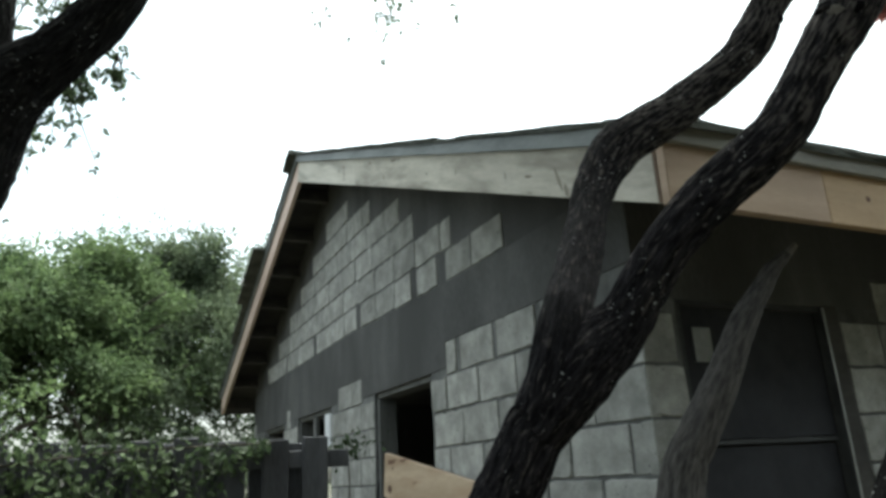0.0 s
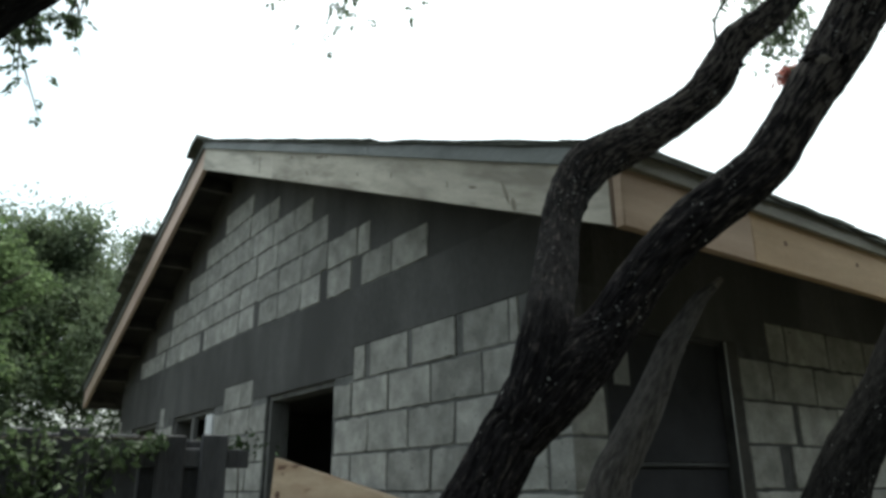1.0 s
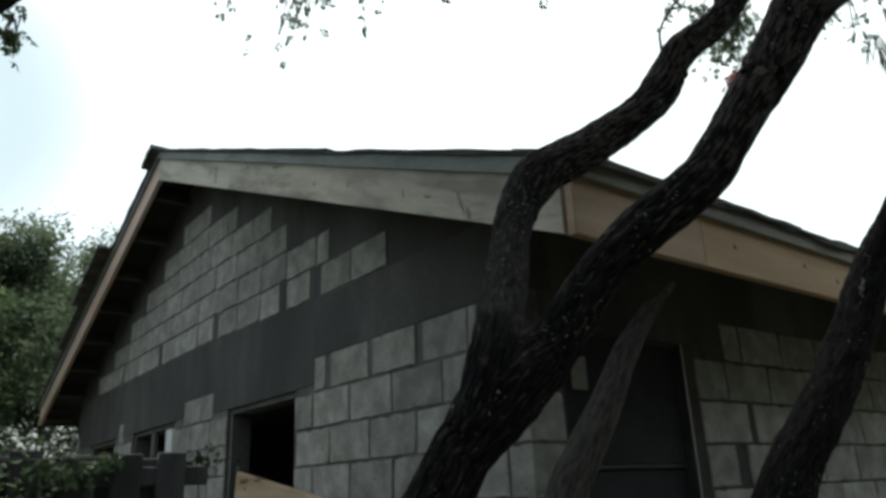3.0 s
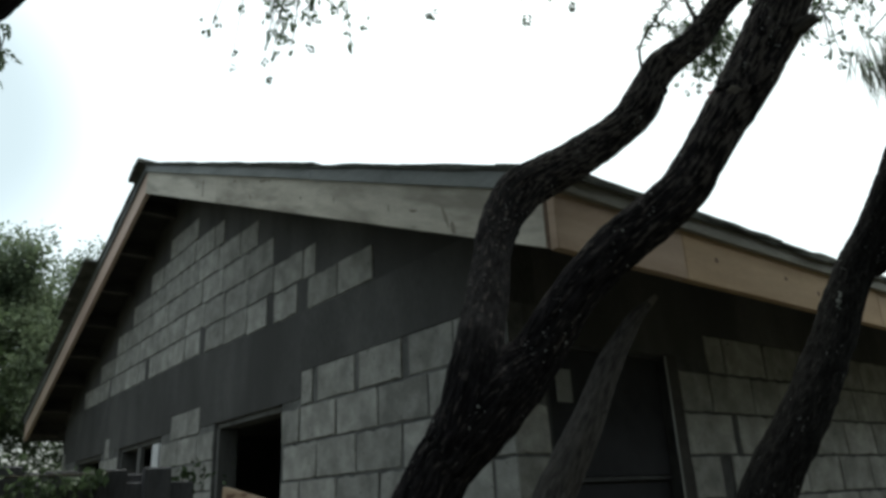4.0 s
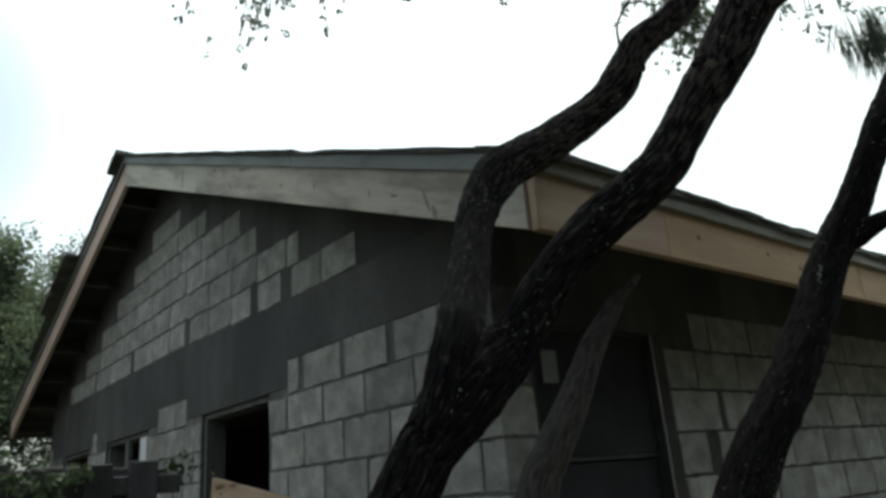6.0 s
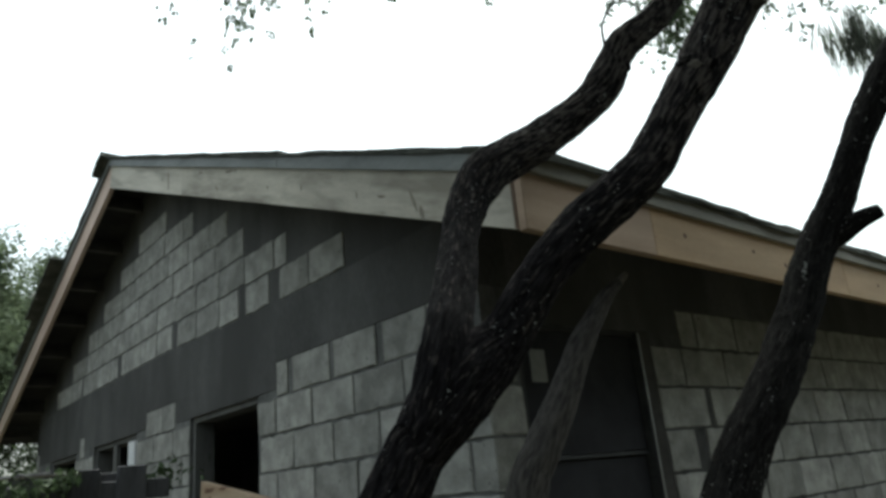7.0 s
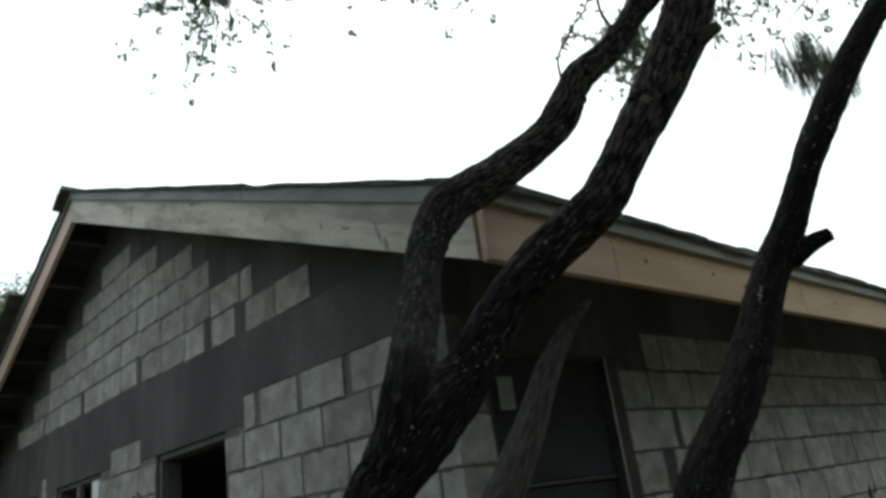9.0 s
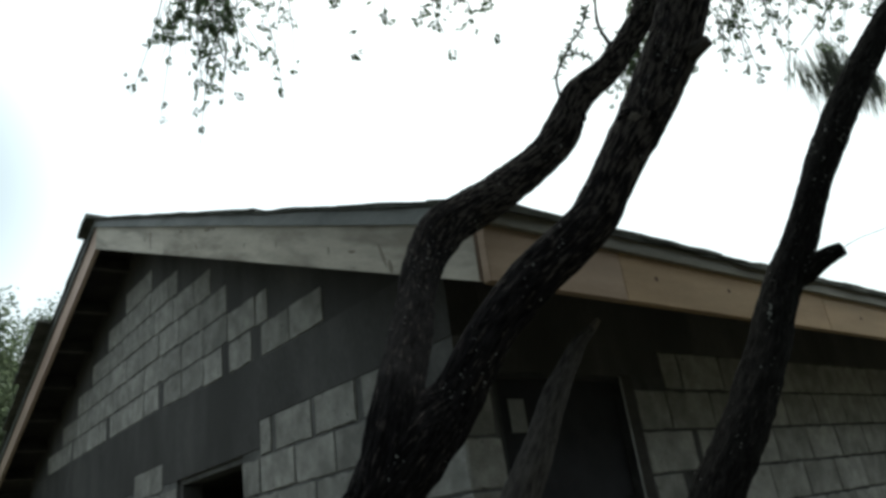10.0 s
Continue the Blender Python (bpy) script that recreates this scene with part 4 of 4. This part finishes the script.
twig(tree, [(-0.205, -0.925, 2.840, 0.005), (-0.236, -0.949, 2.901, 0.004), (-0.239, -0.998, 2.945, 0.0035), (-0.240, -1.036, 2.974, 0.003), (-0.236, -1.079, 3.000, 0.0025), (-0.248, -1.127, 3.047, 0.002)], 95, 41, 0.027)
twig(tree, [(-0.239, -0.998, 2.945, 0.003), (-0.222, -1.029, 2.946, 0.0025), (-0.198, -1.050, 2.930, 0.002), (-0.183, -1.056, 2.916, 0.0015)], 34, 42, 0.024)
twig(tree, [(-0.030, -1.045, 3.035, 0.008), (-0.065, -1.043, 3.083, 0.006), (-0.092, -1.056, 3.125, 0.005), (-0.135, -1.105, 3.206, 0.003)], 6, 43)

# a tall tree past the side of the house, with drooping needle-like foliage
tree_d = root("tree", (9.72, -0.70, 0), "tall thin tree with drooping needle-like foliage beyond the roof", "tree", "garden trees")
D = Vector(tree_d.location)
smooth(part("trunk", stem([(*(D + Vector((0, 0, -0.1))), 0.16), (*(D + Vector((0.1, -0.1, 3.2))), 0.13), (*(D + Vector((-0.1, 0, 6.4))), 0.08), (*(D + Vector((0, 0, 9.5))), 0.02)], 12, 0.2, 0.05, 0.1, 8.0), M_TWIG, tree_d))
corners = [Vector(q) for q in ((6.58, 0.69, 6.44), (6.926, 0.263, 6.757), (7.436, 0.032, 6.20))]
smooth(part("limb", stem([(*(D + Vector((-0.05, 0, 8.6))), 0.035), (8.3, -0.15, 8.2, 0.022), (*(corners[1] + Vector((0.25, -0.1, 0.35))), 0.014), (*corners[1].lerp(corners[0], 0.5), 0.006)], 8, 0.15, 0.03, 0.1, 3.0), M_TWIG, tree_d))
tuft = Leaves(50)
for k in range(84):
    r = tuft.rnd
    u, v = r.random(), r.random()
    foot = corners[0].lerp(corners[1], u).lerp(corners[2], v * 0.95)
    hang = Vector((0.51 + r.gauss(0, 0.16), 0.14 + r.gauss(0, 0.16), -1.0 + r.gauss(0, 0.16)))
    for _ in range(7):
        tuft.leaf(foot + Vector((r.gauss(0, 0.045), r.gauss(0, 0.045), r.gauss(0, 0.06))), hang + Vector((r.gauss(0, 0.10), r.gauss(0, 0.10), r.gauss(0, 0.05))), r.uniform(0.30, 0.75), 0.026, fold=0.01)
part("needle_tuft", (tuft.verts, tuft.faces), M_NEEDLE, tree_d, "drooping tuft of thin needle-like leaves")["kind"] = "stuff"

# ---- overhead cable ----
cable = stem([(0.494, -1.338, 2.258, 0.0018), (0.80, -1.30, 2.36, 0.0018), (1.33, -1.31, 2.514, 0.0018), (2.6, -1.3, 2.90, 0.0018), (6.0, -1.3, 4.1, 0.0018), (14.0, -1.6, 6.2, 0.0018)], 6, 0.2, 0, 0)
tagged(part("cable", cable, M_CABLE), "thin dark overhead cable running past the trees", "cable")


# ---- trees behind the house, and unseen ones added as sky blockers ----
def background_tree(at, height, width, seed, mat, label, low=0.7, density=1.0, coarse=1.0, thin_foot=0.72):
    """A trunk with limbs and a crown of drooping leaf pads, with gaps between them."""
    rnd = random.Random(seed)
    at = Vector(at)
    ob = root("tree", at, label, "tree", "garden trees")
    top = at + Vector((rnd.gauss(0, 0.3), rnd.gauss(0, 0.3), height * 0.8))
    mid = (at + top) / 2 + Vector((rnd.gauss(0, 0.25), rnd.gauss(0, 0.25), 0))
    v, f = stem([(*(at - Vector((0, 0, 0.1))), 0.16), (*mid, 0.11), (*top, 0.03)], 10, 0.25, 0.05, 0.1, seed)[:2]
    for k in range(11):
        s = rnd.uniform(0.2, 0.85)
        b = at.lerp(mid, s * 2) if s < 0.5 else mid.lerp(top, s * 2 - 1)
        a = rnd.uniform(0, 2 * math.pi)
        e = b + Vector((math.cos(a) * width * 0.42, math.sin(a) * width * 0.42, rnd.uniform(0.3, 1.2)))
        v2, f2 = stem([(*b, 0.06), (*((b + e) / 2 + Vector((0, 0, 0.15))), 0.04), (*e, 0.012)], 7, 0.25, 0.03, 0.1, seed + k)[:2]
        f += [tuple(i + len(v) for i in face) for face in f2]
        v += v2
    part("trunk", (v, f), M_TWIG, ob)
    bag = Leaves(seed + 1)
    for _ in range(int(118 * width * density)):
        a, rr, hh = rnd.uniform(0, 2 * math.pi), math.sqrt(rnd.uniform(0.02, 1)), rnd.uniform(0, 1)
        if hh < 0.42 and rnd.random() < thin_foot:
            continue
        shape = (1 - max(0, hh - 0.45) ** 2 * 2.6) * (0.75 + 0.25 * min(1, hh * 4)) * (0.95 + 0.7 * noise.noise((math.cos(a) * 1.6 + seed, math.sin(a) * 1.6, hh * 3.2)))
        c = at + Vector((math.cos(a) * rr * width / 2 * shape, math.sin(a) * rr * width / 2 * shape,
                         low + (height - low) * hh * (0.95 + 0.15 * noise.noise((math.cos(a) * rr * 2.4, math.sin(a) * rr * 2.4, seed))) + rnd.gauss(0, 0.12)))
        if noise.noise(c * 0.95 + Vector((seed, 0, 0))) < (-0.10 if hh < 0.5 else -0.22):
            continue
        wide = rnd.uniform(0.22, 0.58)
        tilt = Vector((rnd.gauss(0, 0.55), rnd.gauss(0, 0.55), 0))
        for _ in range(int(230 * wide / 0.40 / coarse ** 2)):
            ang, rad = rnd.uniform(0, 2 * math.pi), wide * math.sqrt(rnd.random())
            out = Vector((math.cos(ang), math.sin(ang), 0))
            p = c + out * rad + Vector((0, 0, tilt.dot(out) * rad - 0.4 * rad * rad / wide + rnd.gauss(0, 0.13)))
            bag.leaf(p, out + Vector((rnd.gauss(0, 0.4), rnd.gauss(0, 0.4), -0.3 + rnd.gauss(0, 0.6))), rnd.uniform(0.055, 0.115) * coarse, 0.55,
                     up=(rnd.gauss(0, 1.0), rnd.gauss(0, 1.0), 0.8))
        if hh > 0.6 and coarse < 1.5 and rnd.random() < 0.5:
            rise = Vector((rnd.gauss(0, 0.25), rnd.gauss(0, 0.25), rnd.uniform(0.18, 0.5)))
            for k in range(34):
                bag.leaf(c + rise * rnd.uniform(0.1, 1.0) + Vector((rnd.gauss(0, 0.06), rnd.gauss(0, 0.06), 0)), bag.scatter_way(0.0), rnd.uniform(0.05, 0.11), 0.5)
    part("crown", (bag.verts, bag.faces), mat, ob)["kind"] = "stuff"


GREEN, GREY_GREEN = "bushy green tree with a ragged crown, in view or added unseen for shade", "bushy grey-green tree with a ragged crown in the garden"
# out-of-view trees south and west, added to block low sky light on the walls
for at, hgt, wid, seed in (((-9.5, -8.0, 0), 7.4, 4.6, 71), ((-4.5, -11.5, 0), 8.6, 5.0, 72), ((0.5, -8.8, 0), 7.2, 4.4, 73), ((4.2, -9.2, 0), 7.2, 4.4, 78),
                           ((8.0, -8.8, 0), 7.0, 4.2, 79), ((11.8, -8.0, 0), 6.8, 4.2, 74), ((-10.5, 0.5, 0), 6.6, 4.4, 75)):
    background_tree(at, hgt, wid + 1.0, seed, M_CROWN_DARK, GREEN, 0.8, 0.7, 1.6, 0.2)
for at, hgt, wid, seed, mat in (((-7.4, 10.2, 0), 5.8, 3.4, 66, M_CROWN), ((-5.5, 11.0, 0), 5.6, 3.2, 61, M_CROWN), ((-3.7, 10.6, 0), 5.2, 3.2, 62, M_CROWN), ((-2.7, 12.6, 0), 5.9, 3.4, 68, M_CROWN),
                                ((-1.9, 11.2, 0), 5.9, 3.2, 63, M_CROWN), ((-0.55, 12.0, 0), 6.15, 3.7, 64, M_CROWN_B), ((1.5, 13.4, 0), 6.6, 3.6, 65, M_CROWN_B), ((3.8, 14.5, 0), 6.7, 3.8, 67, M_CROWN_B)):
    background_tree(at, hgt, wid, seed, mat, GREY_GREEN if mat is M_CROWN_B else GREEN, 2.4 if seed in (62, 68) else 0.9, thin_foot=0.45 if seed == 64 else 0.88)

vine = Leaves(80)
for _ in range(6500):
    r = vine.rnd
    x = -1.12 - abs(r.gauss(0, 1.35))
    thick = min(1.0, max(0.0, (-1.15 - x) / 0.75))
    if r.random() > 0.2 + 0.8 * thick ** 2:
        continue
    low = r.random() ** 1.2 * 0.62 * thick
    vine.leaf((x, 1.40 + r.gauss(0, 0.05), 1.735 + r.gauss(0, 0.02 + 0.085 * thick) - low), vine.scatter_way(0.5), r.uniform(0.022, 0.058), 0.6)
vine_ob = root("vine", (-2.0, 1.40, 0), "green leafy vine straggling along the fence top", "vine")
part("foliage", (vine.verts, vine.faces), M_VINE, vine_ob)["kind"] = "stuff"
part("stem", stem([(-3.6, 1.405, 0.0, 0.012), (-3.3, 1.40, 0.9, 0.010), (-2.8, 1.41, 1.55, 0.008), (-2.0, 1.40, 1.72, 0.006), (-1.1, 1.41, 1.76, 0.004)], 7, 0.05, 0, 0.1), M_TWIG, vine_ob)
sucker = root("sapling", (-0.55, 2.05, 0), "thin leafy sapling growing in front of the window", "plant")
part("stem", stem([(-0.55, 2.05, 0, 0.010), (-0.50, 2.15, 0.9, 0.007), (-0.42, 2.35, 1.55, 0.005), (-0.36, 2.62, 1.83, 0.003)], 6, 0.05, 0, 0.1), M_TWIG, sucker)
bag = Leaves(81)
for _ in range(70):
    r = bag.rnd
    bag.leaf((-0.38 + r.gauss(0, 0.07), 2.52 + r.gauss(0, 0.18), 1.80 + r.gauss(0, 0.045)), bag.scatter_way(0.5), r.uniform(0.03, 0.065), 0.55)
part("foliage", (bag.verts, bag.faces), M_CROWN_DARK, sucker)["kind"] = "stuff"

weed = root("weed", (3.05, -0.30, 0), "thin dark weed with pointed leaves by the side wall", "plant")
part("stem", stem([(3.05, -0.30, -0.05, 0.008), (3.06, -0.31, 0.7, 0.006), (3.07, -0.30, 1.33, 0.003)], 6, 0.05, 0, 0.1), M_TWIG, weed)
bag = Leaves(83)
for k in range(22):
    u = 0.25 + 0.75 * k / 21
    bag.leaf((3.06, -0.305, 1.33 * u), bag.scatter_way(-1.2), 0.09, 0.3)
bag.leaf((3.07, -0.30, 1.32), (0.02, 0.0, 1.0), 0.085, 0.4)
bag.leaf((3.07, -0.30, 1.30), (-0.35, 0.0, 0.9), 0.08, 0.4)
part("foliage", (bag.verts, bag.faces), M_CROWN_DARK, weed)["kind"] = "stuff"

# ---- concrete blocks, course by course ----
BLOCK, JOINT = 0.406, 0.009
block_meshes = {}


def block_mesh(width, height, kind):
    """A block's outer shell, its face at depth 0 and its edges worn; four kinds of wear."""
    key = (round(width, 3), round(height, 3), kind)
    if key not in block_meshes:
        rnd = random.Random(kind * 7 + int(width * 1000))
        w, h, d, c = width / 2, height / 2, 0.05, 0.004
        across = max(2, round(width / 0.05))
        rim = [(-1 + 2 * i / across, -1) for i in range(across)] + [(1, -1), (1, 0)] + [(1 - 2 * i / across, 1) for i in range(across)] + [(-1, 1), (-1, 0)]
        worn = [(rnd.uniform(0, 0.004) if rnd.random() < 0.85 else rnd.uniform(0.004, 0.011)) for _ in rim]
        verts, faces, n = [], [], len(rim)
        for depth, cut in ((d, 0.0), (c * 0.9, 0.0), (0.0, c)):
            for (u, v), wear in zip(rim, worn):
                wear = min(wear, width * 0.1)
                verts.append((u * (w - cut - wear * abs(u) ** 6), depth + (rnd.uniform(0, 0.0012) if depth < d else 0), v * (h - cut - wear * abs(v))))
        for k in (0, n):
            faces += [(k + i, k + (i + 1) % n, k + n + (i + 1) % n, k + n + i) for i in range(n)]
        faces.append(tuple(range(2 * n, 3 * n)))
        me = bpy.data.meshes.new("block")
        me.from_pydata(verts, [], faces)
        me.materials.append(M_BLOCK)
        block_meshes[key] = me
    return block_meshes[key]


block_rnd = random.Random(77)
lower = {0: ([], []), 1: ([], [])}


def lay_block(axis, a, b, z0, z1, owner, drop=0.0):
    """One block with its joint, from a to b along the wall. The lowest courses go into one mesh."""
    w, h = b - a - JOINT, z1 - z0 - JOINT
    if w < 0.03:
        return
    me = block_mesh(w, h, block_rnd.randrange(9))
    proud = block_rnd.uniform(-0.003, 0.002)
    mid, zc = (a + b) / 2, (z0 + z1) / 2 + drop
    m = pose(proud, mid, zc, 0, 0, -90) if axis == 0 else pose(mid, proud, zc)
    m = m @ pose(0, 0, 0, block_rnd.gauss(0, 0.2), block_rnd.gauss(0, 0.25), block_rnd.gauss(0, 0.25))
    if z1 < 1.3:
        verts, faces = lower[axis]
        faces += [tuple(i + len(verts) for i in f.vertices) for f in me.polygons]
        verts += [tuple(m @ v.co) for v in me.vertices]
        return
    ob = new("block", me)
    ob.parent = owner
    ob.matrix_basis = m


def lay_course(axis, owner, z0, z1, start, end, phase, gaps, settle=None):
    """A course of blocks from start to end, with joints at the phase, cut off at gaps (from, to)."""
    cuts, at = [], start
    for ga, gb in sorted(gaps):
        if ga > at:
            cuts.append((at, min(ga, end)))
        at = max(at, gb)
    if at < end:
        cuts.append((at, end))
    for a, b in cuts:
        a = -JOINT / 2 if a == 0.0 else a
        k = math.floor((a - phase) / BLOCK) + 1
        edges = [a]
        while phase + k * BLOCK < b - 0.02:
            if phase + k * BLOCK - edges[-1] > 0.06:
                edges.append(phase + k * BLOCK)
            k += 1
        edges.append(b)
        for p, q in zip(edges, edges[1:]):
            lay_block(axis, p, q, z0, z1, owner, settle((p + q) / 2) if settle else 0.0)


for k in range(1, 12):
    z1 = Z0 - Z_SILLS * (k - 1)
    z0 = z1 - Z_SILLS
    phase = 0.348 if k % 2 else 0.138
    gaps = [(a, b) for a, b, sill, head in (W1, W2, W3) if z0 < head - 0.06 and z1 > sill + 0.06]
    if k == 1:
        gaps = [(1.752, 3.335), (3.972, 5.74), (5.90, 7.60), (1.128, 1.162), (0.690, 0.735), (1.590, 1.615), (0.0, 0.28)]
    lay_course(0, wall_west, z0, z1, 0.0, HOUSE_W, phase, gaps)
    gaps = [(a, b) for a, b, sill, head in (W4, W5) if z0 < head - 0.06 and z1 > sill + 0.06]
    gaps += [(1.03, 1.13)] if z1 > 0.95 else []
    if k == 1:
        gaps = [(0.0, 1.40), (4.9, 6.2)]
    if k == 3:
        gaps += [(1.548, 1.590)]
    if k == 4:
        gaps += [(1.385, 1.475)]
    lay_course(1, wall_south, z0, z1, 0.0, HOUSE_L - 0.01, (0.194, 0.352, 0.172, 0.352)[k % 4], gaps)
# stepped courses in the gable
for k, (a, b) in enumerate(((0.97, 6.95), (1.59, 6.35), (2.17, 5.80), (2.42, 5.30), (3.05, 4.80), (3.62, 4.32))):
    z0 = Z0 + 0.406 + Z_SILLS * k
    gaps = [(1.70, 1.82), (2.15, 2.25), (3.33, 3.44), (4.68, 4.79), (5.9, 5.97)] if k == 0 else []
    lay_course(0, wall_west, z0, z0 + Z_SILLS, a, b, (b - 0.13) if k % 2 else (b - 0.33), gaps, sag)
for axis, owner in ((0, wall_west), (1, wall_south)):
    ob = part("lower_blocks", lower[axis], M_BLOCK, owner)
    ob["kind"] = "stuff"
